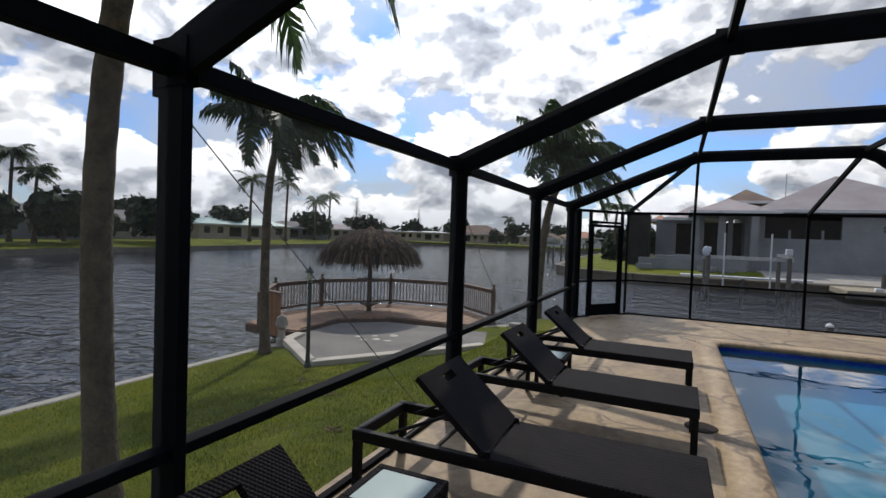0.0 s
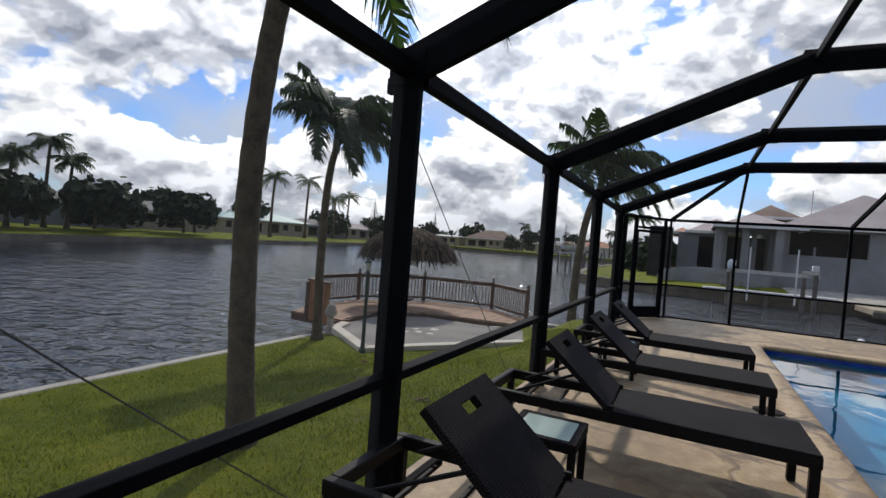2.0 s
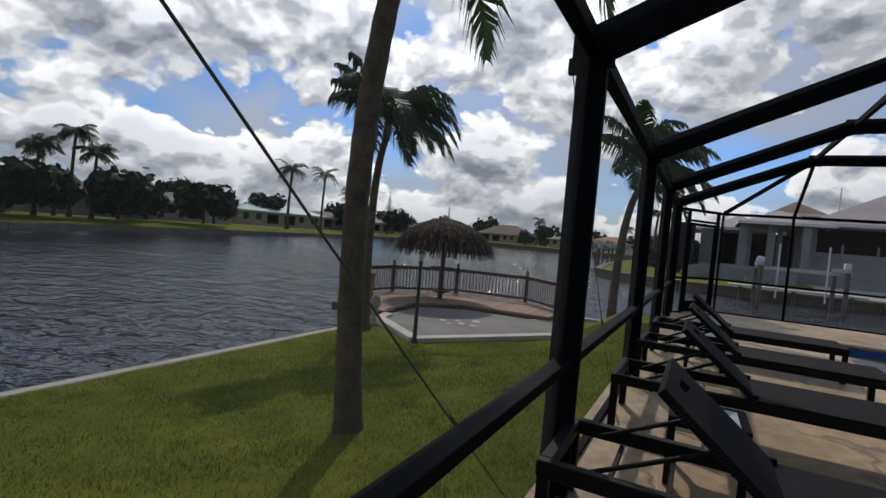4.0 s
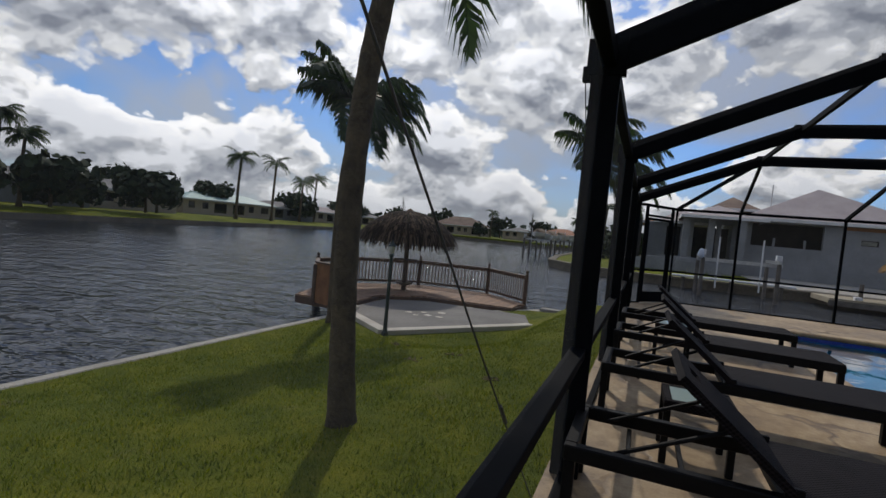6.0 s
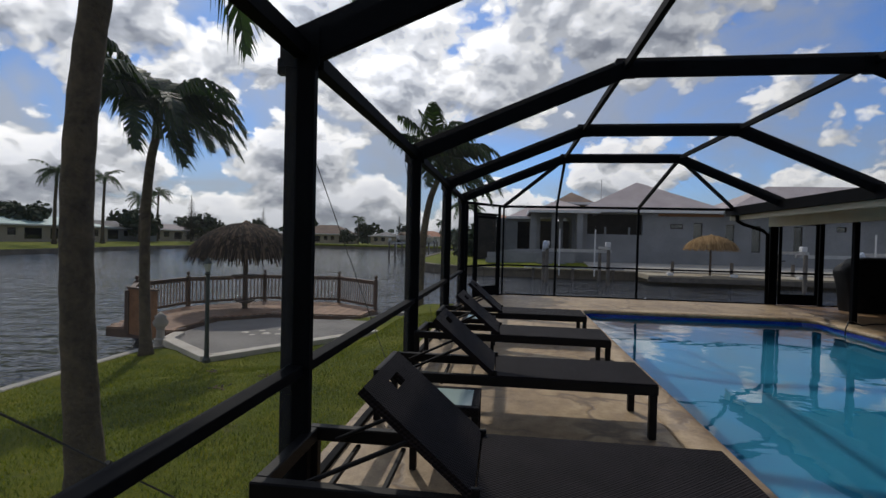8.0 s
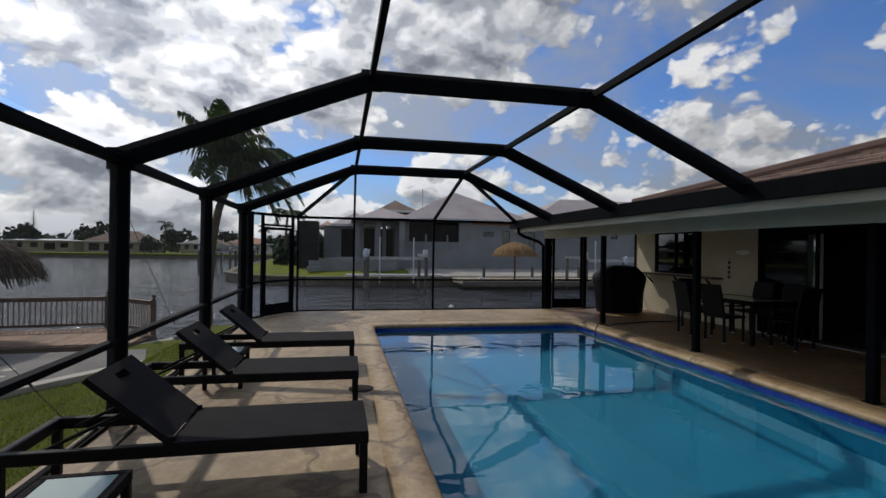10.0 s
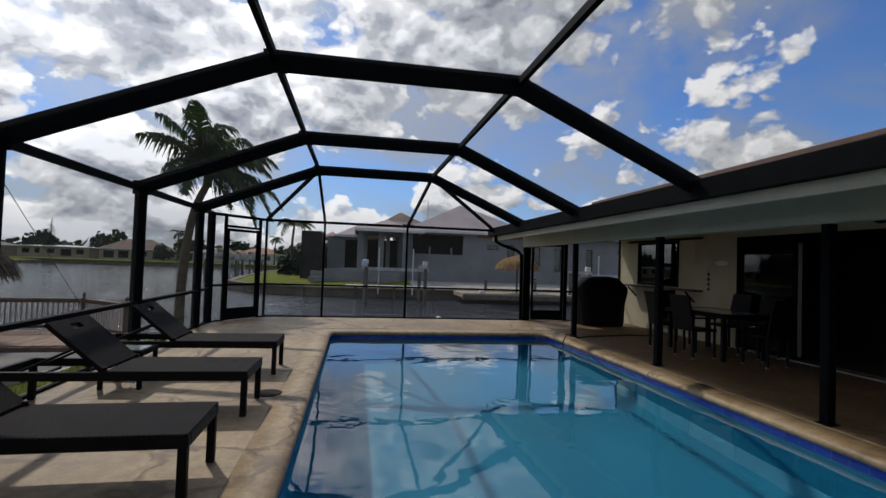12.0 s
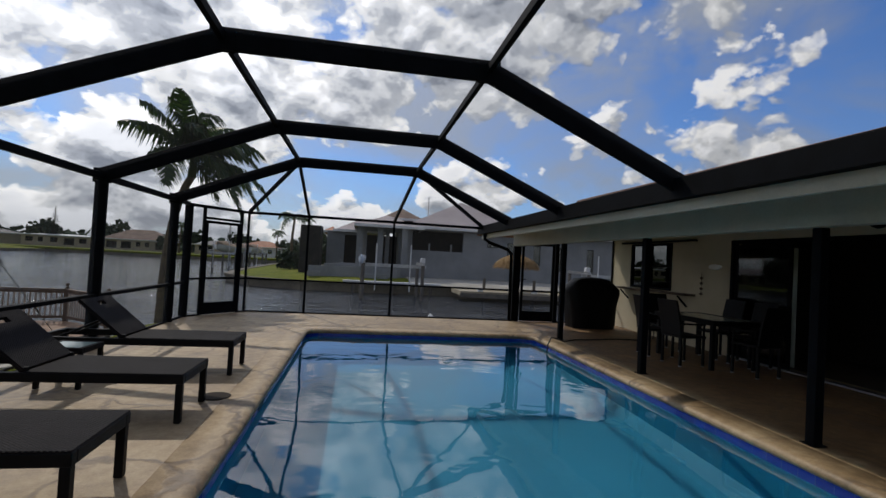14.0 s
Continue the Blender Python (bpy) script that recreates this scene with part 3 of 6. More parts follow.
bm = B()
ring(bm, pool_outline(0.0), -0.06, pool_outline(0.0), -0.24)
part("pool_tile_band", bm, TILE, kind="structure", label="glossy cobalt blue waterline tile")
bm = B()
ring(bm, pool_outline(0.0), -0.24, pool_outline(0.0), -1.3)
ring(bm, pool_outline(0.0), -1.3, pool_outline(-0.2), -1.45)
bm.faces.new([bm.verts.new((*p, -1.45)) for p in pool_outline(-0.2)])
part("pool_basin", bm, PLASTER, kind="structure", label="smooth turquoise pool plaster", smooth=False)
bm = B()
bm.faces.new([bm.verts.new((*p, -0.12)) for p in pool_outline(-0.001)])
pw = part("pool_water", bm, POOL_WATER, kind="structure", label="clear blue pool water with faint ripples")
pw.visible_shadow = False

# skimmer mouth in the pool wall and the round lid in the deck
# no recess is cut; the slot's inner shade is this panel's colour
bm = B()
box(bm, PX0 - 0.005, PX0 + 0.004, 5.05, 5.30, -0.20, -0.07)
part("skimmer_mouth", bm, DARK_SHADE_TRIM, kind="structure", label="skimmer slot in the pool wall, its inner shade painted as a flat dark panel")
lid = thing("skimmer_lid", "round dark brown lid set in the tan deck", "skimmer lid", at=pose(1.66, 5.05, 0))
part("cover", lathe(B(), [(0.135, 0.0), (0.135, 0.008), (0.125, 0.012), (0.02, 0.013)], 28), mottled("brown_lid_plastic", (0.03, 0.022, 0.018), (0.05, 0.04, 0.03), 8, 60, 0.8, 0.001, spec=0.1), lid)

# ---- the screen enclosure ----
BL_X, BR_X, ROOF_Z, TOP_Z = 1.69, 3.97, 3.13, 2.27
ROWS_Y = [-4.14, -1.31, 1.52, 4.41, 7.21, 9.84]
PW, PD = 0.05, 0.15       # post width along the wall, depth across it

cage = thing("pool_enclosure", "dark bronze aluminium pool enclosure with insect screen walls and roof", "screen enclosure")
for i, y in enumerate(ROWS_Y):
    part("post", box(B(), WALL_X - PD / 2, WALL_X + PD / 2, y - PW / 2, y + PW / 2, 0.0, TOP_Z + 0.05, 0.004), BRONZE, cage)
    path = [(WALL_X, TOP_Z), (BL_X, ROOF_Z), (BR_X, ROOF_Z), (EAVE_X - 0.02, TOP_Z - 0.01)]
    for (x0, z0), (x1, z1) in zip(path, path[1:]):
        part("roof_beam", bar(B(), (x0, y, z0), (x1, y, z1), PW, 0.19, 0.004), BRONZE, cage)
    # gusset plates where the beams meet
    for x, z in path[:3]:
        bm = B()
        for s in (-1, 1):
            box(bm, x - 0.10, x + 0.10, y + s * (PW / 2 + 0.004) - 0.003, y + s * (PW / 2 + 0.004) + 0.003, z - 0.10, z + 0.09, 0)
        part("gusset", bm, BRONZE, cage)
ys_all = ROWS_Y
for y0, y1 in zip(ys_all, ys_all[1:]):
    a, b = y0 + PW / 2, y1 - PW / 2
    part("eave_rail", box(B(), WALL_X - 0.025, WALL_X + 0.05, a, b, TOP_Z - 0.06, TOP_Z + 0.02, 0.003), BRONZE, cage)
    part("chair_rail", box(B(), WALL_X - 0.03, WALL_X + 0.05, a, b, 0.665, 0.715, 0.003), BRONZE, cage)
    part("sill_plate", box(B(), WALL_X - 0.025, WALL_X + 0.025, a, b, 0.0, 0.03, 0.002), BRONZE, cage)
    for x in (BL_X, BR_X):
        part("purlin", box(B(), x - 0.025, x + 0.025, a, b, ROOF_Z - 0.02, ROOF_Z + 0.055, 0.003), BRONZE, cage)
    part("purlin", box(B(), EAVE_X - 0.07, EAVE_X - 0.02, a, b, TOP_Z - 0.09, TOP_Z - 0.02, 0.003), BRONZE, cage)
# screens of the long wall and the roof
for y0, y1 in zip(ys_all, ys_all[1:]):
    for z0, z1 in ((0.03, 0.665), (0.715, TOP_Z - 0.06)):
        bm = B()
        quad(bm, (WALL_X - 0.012, y0 + PW / 2, z0), (WALL_X - 0.012, y1 - PW / 2, z0), (WALL_X - 0.012, y1 - PW / 2, z1), (WALL_X - 0.012, y0 + PW / 2, z1))
        part("screen_panel", bm, SCREEN, cage)
    for (x0, z0), (x1, z1) in ((((WALL_X + 0.05), TOP_Z + 0.05), (BL_X - 0.02, ROOF_Z + 0.045)), ((BL_X + 0.03, ROOF_Z + 0.05), (BR_X - 0.03, ROOF_Z + 0.05)), ((BR_X + 0.02, ROOF_Z + 0.045), (EAVE_X - 0.07, TOP_Z + 0.01))):
        bm = B()
        quad(bm, (x0, y0 + PW / 2, z0), (x0, y1 - PW / 2, z0), (x1, y1 - PW / 2, z1), (x1, y0 + PW / 2, z1))
        part("roof_screen", bm, ROOF_SCREEN, cage)

# the far end: cut corner, door, end wall, hip
C0, C1 = (WALL_X, 10.62), (0.50, FAR_Y)         # the cut corner, in plan
cut = Vector((C1[0] - C0[0], C1[1] - C0[1], 0))
cut_len, cut_dir = cut.length, cut.normalized()
turn = Matrix.Translation((C0[0], C0[1], 0)) @ Matrix.Rotation(math.atan2(cut.y, cut.x), 4, "Z")


def wall_bar(name, x0, x1, z0, z1, d=0.05, m=None, parent=None, o=0.0):
    """A bar in a wall that runs along the local x of m."""
    bm = B()
    box(bm, x0, x1, o - d / 2, o + d / 2, z0, z1, 0.003, m)
    return part(name, bm, BRONZE, parent or cage)


def wall_screen(x0, x1, z0, z1, m, parent=None):
    bm = B()
    f = quad(bm, (x0, 0.0, z0), (x1, 0.0, z0), (x1, 0.0, z1), (x0, 0.0, z1))
    bmesh.ops.transform(bm, matrix=m, verts=f.verts)
    return part("screen_panel", bm, END_SCREEN, parent or cage)


for p in (C0, ):
    part("post", box(B(), p[0] - PD / 2, p[0] + PD / 2, p[1] - PW / 2, p[1] + PW / 2, 0.0, TOP_Z, 0.004), BRONZE, cage)
y0, y1 = ROWS_Y[-1] + PW / 2, C0[1] - PW / 2
for nm, z0, z1 in (("eave_rail", TOP_Z - 0.06, TOP_Z + 0.02), ("chair_rail", 0.665, 0.715), ("sill_plate", 0.0, 0.03)):
    part(nm, box(B(), WALL_X - 0.025, WALL_X + 0.03, y0, y1, z0, z1, 0.002), BRONZE, cage)
for z0, z1 in ((0.03, 0.665), (0.715, TOP_Z - 0.06)):
    bm = B()
    quad(bm, (WALL_X, y0, z0), (WALL_X, y1, z0), (WALL_X, y1, z1), (WALL_X, y0, z1))
    part("screen_panel", bm, END_SCREEN, cage)
# cut corner: side strip, door jambs, door, side strip
J0, J1 = 0.38, 1.26
wall_bar("post", J0 - 0.05, J0, 0, TOP_Z - 0.06, 0.06, turn)
wall_bar("post", J1, J1 + 0.05, 0, TOP_Z - 0.06, 0.06, turn)
wall_bar("eave_rail", 0.03, cut_len, TOP_Z - 0.06, TOP_Z, 0.06, turn)
wall_bar("transom", J0, J1, 1.985, 2.035, 0.05, turn)
for a, b in ((0.03, J0 - 0.05), (J1 + 0.05, cut_len - 0.03)):
    wall_bar("chair_rail", a, b, 0.735, 0.775, 0.05, turn)
    wall_bar("sill_plate", a, b, 0, 0.03, 0.05, turn)
    wall_screen(a, b, 0.03, 0.735, turn)
    wall_screen(a, b, 0.775, TOP_Z - 0.06, turn)
wall_screen(J0, J1, 2.035, TOP_Z - 0.06, turn)


def screen_door(m, hinge_left=True):
    d = thing("screen_door", "closed dark bronze screen door with a solid kick plate at its foot", "door", at=m)
    I = Matrix.Identity(4)
    w_, h_ = 0.86, 1.965
    fr = part("door_frame", box(B(), 0.0, 0.06, -0.02, 0.02, 0.012, h_, 0.003), BRONZE, d)
    part("door_frame", box(B(), w_ - 0.06, w_, -0.02, 0.02, 0.012, h_, 0.003), BRONZE, d)
    part("top_rail", box(B(), 0.06, w_ - 0.06, -0.02, 0.02, h_ - 0.06, h_, 0.003), BRONZE, d)
    part("mid_rail", box(B(), 0.06, w_ - 0.06, -0.02, 0.02, 0.735, 0.785, 0.003), BRONZE, d)
    part("kick_plate", box(B(), 0.06, w_ - 0.06, -0.012, 0.012, 0.012, 0.26, 0.002), BRONZE, d)
    bm = B()
    x = w_ - 0.03 if hinge_left else 0.03
    box(bm, x - 0.015, x + 0.015, -0.05, -0.02, 0.98, 1.12, 0.004)
    bar(bm, (x, -0.05, 1.05), (x + (-0.09 if hinge_left else 0.09), -0.055, 1.05), 0.016, 0.02, 0.003)
    part("handle", bm, BRONZE, d, "black lever handle")
    for z0, z1 in ((0.26, 0.735), (0.785, h_ - 0.06)):
        bm = B()
        quad(bm, (0.06, 0, z0), (w_ - 0.06, 0, z0), (w_ - 0.06, 0, z1), (0.06, 0, z1))
        part("screen_panel", bm, END_SCREEN, d)
    return d


screen_door(turn @ Matrix.Translation((J0 + 0.01, 0, 0)))

# end wall, along x
END = [0.41, 1.73, 3.71, 6.82]
endm = Matrix.Translation((0, FAR_Y, 0))
for x in END[:3]:
    wall_bar("post", x - 0.025, x + 0.025, 0, TOP_Z - 0.05, 0.05, endm)
wall_bar("post", 6.72, 6.90, 0, TOP_Z - 0.12, 0.10, endm)
wall_bar("eave_rail", C1[0] - 0.03, 6.10, TOP_Z - 0.05, TOP_Z + 0.01, 0.05, endm)
wall_bar("eave_rail", 6.10, HOUSE_X, TOP_Z - 0.12, TOP_Z - 0.07, 0.05, endm)
for x0, x1 in zip(END, END[1:]):
    a, b = x0 + 0.025, x1 - (0.025 if x1 < 5 else 0.10)
    wall_bar("chair_rail", a, b, 0.735, 0.775, 0.05, endm)
    wall_bar("sill_plate", a, b, 0.0, 0.03, 0.05, endm)
    wall_screen(a, b, 0.03, 0.735, endm)
    wall_screen(a, b, 0.775, TOP_Z - (0.05 if x1 < 5 else 0.12), endm)
DJ = 6.92
wall_bar("post", DJ + 0.90, DJ + 0.99, 0, TOP_Z - 0.12, 0.08, endm)
wall_bar("transom", DJ, DJ + 0.90, 1.985, 2.04, 0.05, endm)
screen_door(endm @ Matrix.Translation((DJ + 0.02, 0, 0)), False)
a, b = DJ + 0.99, HOUSE_X - 0.03
wall_bar("chair_rail", a, b, 0.735, 0.775, 0.05, endm)
wall_bar("sill_plate", a, b, 0, 0.03, 0.05, endm)
wall_bar("post", b, HOUSE_X, 0, TOP_Z - 0.12, 0.05, endm)
wall_screen(a, b, 0.03, 0.735, endm)
wall_screen(a, b, 0.775, TOP_Z - 0.12, endm)
# hip bars of the roof end
for p, q in (((BL_X, ROWS_Y[-1], ROOF_Z), (0.42, FAR_Y - 0.05, TOP_Z - 0.01)), ((BL_X, ROWS_Y[-1], ROOF_Z), (1.73, FAR_Y, TOP_Z - 0.01)),
             ((BR_X, ROWS_Y[-1], ROOF_Z), (3.71, FAR_Y, TOP_Z - 0.01)), ((BR_X, ROWS_Y[-1], ROOF_Z), (EAVE_X - 0.05, FAR_Y, TOP_Z - 0.01))):
    part("hip_bar", bar(B(), p, q, 0.05, 0.075, 0.003), BRONZE, cage)
z = TOP_Z + 0.02
r0, r1 = (BL_X, ROWS_Y[-1] + 0.03, ROOF_Z + 0.05), (BR_X, ROWS_Y[-1] + 0.03, ROOF_Z + 0.05)
e0, e1, e2, e3, e4 = (WALL_X, ROWS_Y[-1] + 0.03, z), (C0[0], C0[1], z), (0.46, FAR_Y, z), (1.73, FAR_Y, z), (3.71, FAR_Y, z)
e5, e6 = (EAVE_X - 0.05, FAR_Y, z), (EAVE_X - 0.05, ROWS_Y[-1] + 0.03, z)
for tri_ in ((r0, e0, e1), (r0, e1, e2), (r0, e2, e3), (r0, e3, e4, r1), (r1, e4, e5), (r1, e5, e6)):
    bm = B()
    bm.faces.new([bm.verts.new(p) for p in tri_])
    part("roof_screen", bm, ROOF_SCREEN, cage)

# ---- the house of the pool ----
HY0, HY1 = -6.0, FAR_Y + 0.02
bm = B()
W = 0.2
holes = [(9.47, 11.03, 1.03, 2.04), (0.6, 7.82, 0.03, 2.04)]   # y0, y1, z0, z1
cuts = sorted({HY0, HY1, *[h[0] for h in holes], *[h[1] for h in holes]})
for a, b in zip(cuts, cuts[1:]):
    mid = (a + b) / 2
    h = [h for h in holes if h[0] < mid < h[1]]
    spans = [(0, 2.45)] if not h else [(0, h[0][2]), (h[0][3], 2.45)]
    for z0, z1 in spans:
        if z1 - z0 > 0.005:
            box(bm, HOUSE_X, HOUSE_X + W, a, b, z0, z1)
bmesh.ops.remove_doubles(bm, verts=bm.verts, dist=1e-5)
box(bm, HOUSE_X + W, 16, HY1 - W, HY1, -0.3, 2.45)
box(bm, HOUSE_X + W, 16, HY0, HY0 + W, -0.3, 2.45)
box(bm, 15.8, 16, HY0 + W, HY1 - W, -0.3, 2.45)
part("wall_house", bm, STUCCO, kind="structure", label="cream textured stucco house wall under the covered lanai")
bm = B()
box(bm, HOUSE_X + W + 0.01, 15.8, HY0 + W, HY1 - W, -0.02, 0.0)
part("floor", bm, mottled("indoor_floor", (0.10, 0.08, 0.06), (0.15, 0.12, 0.09), 1, 10, 0.5, 0.001), kind="structure", label="dim indoor floor behind the sliding doors")
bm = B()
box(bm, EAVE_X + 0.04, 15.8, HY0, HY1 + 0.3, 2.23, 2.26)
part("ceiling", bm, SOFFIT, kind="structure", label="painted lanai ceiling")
# added sheet: the shade of the unlit room is put into its colour
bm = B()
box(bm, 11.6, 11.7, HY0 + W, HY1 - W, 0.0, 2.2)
part("wall_shade_sheet", bm, DARK_SHADE_TRIM, kind="structure", label="added dark sheet painted as the shade of the room behind the sliding doors")
# fascia beam, drip edge and gutter
bm = B()
box(bm, EAVE_X + 0.0, EAVE_X + 0.04, HY0, HY1 + 0.3, 2.0, 2.20, 0.004)
part("fascia", bm, FASCIA_PAINT, kind="structure", label="pale greenish white fascia board along the lanai roof")
bm = B()
box(bm, 6.70, 6.84, HY0, HY1, 1.86, 2.22, 0.004)
part("header_beam", bm, FASCIA_PAINT, kind="structure", label="painted header beam over the lanai posts")
bm = B()
box(bm, EAVE_X - 0.10, EAVE_X - 0.002, HY0, HY1 + 0.32, 2.11, 2.12)
box(bm, EAVE_X - 0.11, EAVE_X - 0.10, HY0, HY1 + 0.32, 2.11, 2.31)
box(bm, EAVE_X - 0.012, EAVE_X - 0.002, HY0, HY1 + 0.32, 2.12, 2.22)
part("gutter", bm, BRONZE, kind="structure", label="dark bronze gutter at the edge of the tiled roof")
bm = B()
tube(bm, [(EAVE_X - 0.05, FAR_Y - 0.16, 2.10), (EAVE_X - 0.04, FAR_Y - 0.16, 1.98), (EAVE_X + 0.10, FAR_Y - 0.15, 1.90), (EAVE_X + 0.55, FAR_Y - 0.13, 1.76), (EAVE_X + 0.66, FAR_Y - 0.12, 1.66), (EAVE_X + 0.68, FAR_Y - 0.12, 0.04)], 0.04, 10)
dp = thing("downspout", "dark bronze downspout bending back to the corner post of the lanai", "downspout")
part("pipe", bm, BRONZE, dp, smooth=True)
# lanai posts
for k, y in enumerate([9.09, 6.32, 3.73, 1.1, -1.6]):
    p = thing("lanai_post", "slim dark bronze square post beside the pool coping", "post", "posts of the lanai", pose(6.82, y, 0))
    part("shaft", box(B(), -0.045, 0.045, -0.045, 0.045, 0.012, 1.86, 0.005), BRONZE, p)
    part("base_plate", box(B(), -0.07, 0.07, -0.07, 0.07, 0.006, 0.014, 0.002), BRONZE, p)
# roof: hip roof with courses of flat tiles
PITCH = 0.30
RX, RZ = 12.6, 2.23
bm = B()
ex, ez = EAVE_X - 0.02, RZ
ridge_z = ez + (RX - ex) * PITCH
hip = 6.8
quad(bm, (ex, HY0, ez), (ex, hip, ez), (RX, hip - (RX - ex), ridge_z), (RX, HY0, ridge_z))
bm.faces.new([bm.verts.new(p) for p in ((ex, hip, ez), (2 * RX - ex, hip, ez), (RX, hip - (RX - ex), ridge_z))])
quad(bm, (2 * RX - ex, hip, ez), (2 * RX - ex, HY0, ez), (RX, HY0, ridge_z), (RX, hip - (RX - ex), ridge_z))
quad(bm, (ex, HY0, ez), (RX, HY0, ridge_z), (2 * RX - ex, HY0, ez))
box(bm, ex, 16, hip - 0.3, HY1 + 0.3, ez + 0.031, ez + 0.06)
part("roof", bm, ROOF_TILE, kind="structure", label="low hip roof of weathered brown flat tiles")
bm = B()
row = 0
s = 0.0
rise = math.hypot(1, PITCH)
tile_l, tile_w = 0.34, 0.30
slope = []
while s < (RX - ex) * rise - tile_l:
    x = ex + s / rise
    y_top = hip - (x - ex)
    y = HY0 + (0.15 if row % 2 else 0.0)
    while y < y_top - tile_w:
        j = random.uniform(-0.004, 0.004)
        x1, za, zb = x + tile_l / rise * 1.04, ez + (x - ex) * PITCH + 0.035 + j, 0
        zb = ez + (x1 - ex) * PITCH + 0.008
        a = [bm.verts.new(v) for v in ((x, y, za), (x, y + tile_w - 0.012, za), (x1, y + tile_w - 0.012, zb), (x1, y, zb), (x, y, za - 0.03), (x, y + tile_w - 0.012, za - 0.03))]
        bm.faces.new((a[0], a[1], a[2], a[3]))
        bm.faces.new((a[0], a[4], a[5], a[1]))
        y += tile_w
    s += tile_l
    row += 1
part("roof_tiles", bm, ROOF_TILE, kind="stuff", label="courses of weathered brown flat roof tiles")
bm = B()
tube(bm, [(ex + 0.05, hip - 0.05, ez + 0.06), (RX, hip - (RX - ex), ridge_z + 0.05)], 0.09, 8)
part("hip_ridge", bm, ROOF_TILE, kind="structure", label="rounded tiles along the hip of the roof")

# kitchen pass-through window with its counter
win = tagged(new("window_1"), label="pass-through window with dark frame above a serving ledge", kind="structure")
x = HOUSE_X
for nm, y0, y1, z0, z1 in (("window_frame", 9.47, 9.52, 1.03, 2.04), ("window_frame", 10.98, 11.03, 1.03, 2.04), ("window_frame", 9.52, 10.98, 1.99, 2.04), ("window_frame", 9.52, 10.98, 1.03, 1.08),
                           ("mullion", 10.23, 10.27, 1.08, 1.99), ("mullion", 9.52, 10.23, 1.52, 1.55)):
    part(nm, box(B(), x - 0.02, x + 0.06, y0, y1, z0, z1, 0.003), BRONZE, win)
for y0, y1 in ((9.52, 10.23), (10.27, 10.98)):
    part("pane", box(B(), x + 0.02, x + 0.026, y0, y1, 1.08, 1.99), WINDOW_GLASS, win)
ledge = thing("serving_ledge", "long narrow dark serving shelf fixed under the kitchen window", "shelf")
part("shelf", box(B(), HOUSE_X - 0.26, HOUSE_X - 0.002, 8.7, 11.35, 0.975, 1.015, 0.006), POLE_WOOD, ledge)
for y in (8.95, 10.0, 11.1):
    bm = B()
    bar(bm, (HOUSE_X - 0.22, y, 0.96), (HOUSE_X - 0.01, y, 0.75), 0.03, 0.03)
    part("bracket", bm, BRONZE, ledge)
awn = thing("window_head_track", "thin dark shutter track above the kitchen window", "track")
part("rail", box(B(), HOUSE_X - 0.07, HOUSE_X - 0.002, 8.7, 11.4, 2.05, 2.085, 0.004), BRONZE, awn)
# sliding doors
slid = tagged(new("door_1"), label="wide sliding glass doors in dark frames, standing open beside a curtained end panel", kind="structure")
part("door_frame", box(B(), x - 0.01, x + 0.10, 7.76, 7.82, 0.03, 2.04, 0.003), BRONZE, slid)
part("door_frame", box(B(), x - 0.01, x + 0.10, 0.6, 0.66, 0.03, 2.04, 0.003), BRONZE, slid)
part("door_frame", box(B(), x - 0.01, x + 0.10, 0.66, 7.76, 1.98, 2.04, 0.003), BRONZE, slid)
part("door_track", box(B(), x - 0.03, x + 0.12, 0.6, 7.82, 0.004, 0.03, 0.003), STEEL, slid, "metal floor track")
for i, (y0, y1, off) in enumerate(((6.60, 7.76, 0.02), (0.66, 2.5, 0.06), (0.72, 2.56, 0.10))):
    for nm, a, b, z0, z1 in (("door_stile", y0, y0 + 0.06, 0.03, 1.96), ("door_stile", y1 - 0.06, y1, 0.03, 1.96), ("door_rail", y0 + 0.06, y1 - 0.06, 0.03, 0.12), ("door_rail", y0 + 0.06, y1 - 0.06, 1.88, 1.96)):
        part(nm, box(B(), x + off, x + off + 0.035, a, b, z0, z1, 0.003), BRONZE, slid)
    part("pane", box(B(), x + off + 0.015, x + off + 0.021, y0 + 0.06, y1 - 0.06, 0.12, 1.88), DOOR_GLASS, slid)
curt = thing("vertical_blind", "pale grey green vertical blind drawn behind the end glass panel", "blind")
for k in range(13):
    y = 6.68 + k * 0.083
    bm = B()
    bar(bm, (x + 0.16, y, 0.06), (x + 0.16, y, 1.90), 0.085, 0.004, up=(1, 0.25, 0))
    part("slat", bm, mottled("blind_fabric", (0.36, 0.40, 0.36), (0.46, 0.50, 0.45), 2, 30, 0.9, 0.001) if k == 0 else bpy.data.materials["blind_fabric"], curt)


# ---- loungers and side tables ----
def sheet_uv(me):
    """Lays the weave out in metres on each face."""
    uv = me.uv_layers.new(name="UVMap")
    for p in me.polygons:
        n = p.normal
        a = Vector((1, 0, 0)) if abs(n.x) < 0.75 else Vector((0, 1, 0))
        t = (a - n * a.dot(n)).normalized()
        b = n.cross(t)
        for li in p.loop_indices:
            co = me.vertices[me.loops[li].vertex_index].co
            uv.data[li].uv = (co.dot(t), co.dot(b))


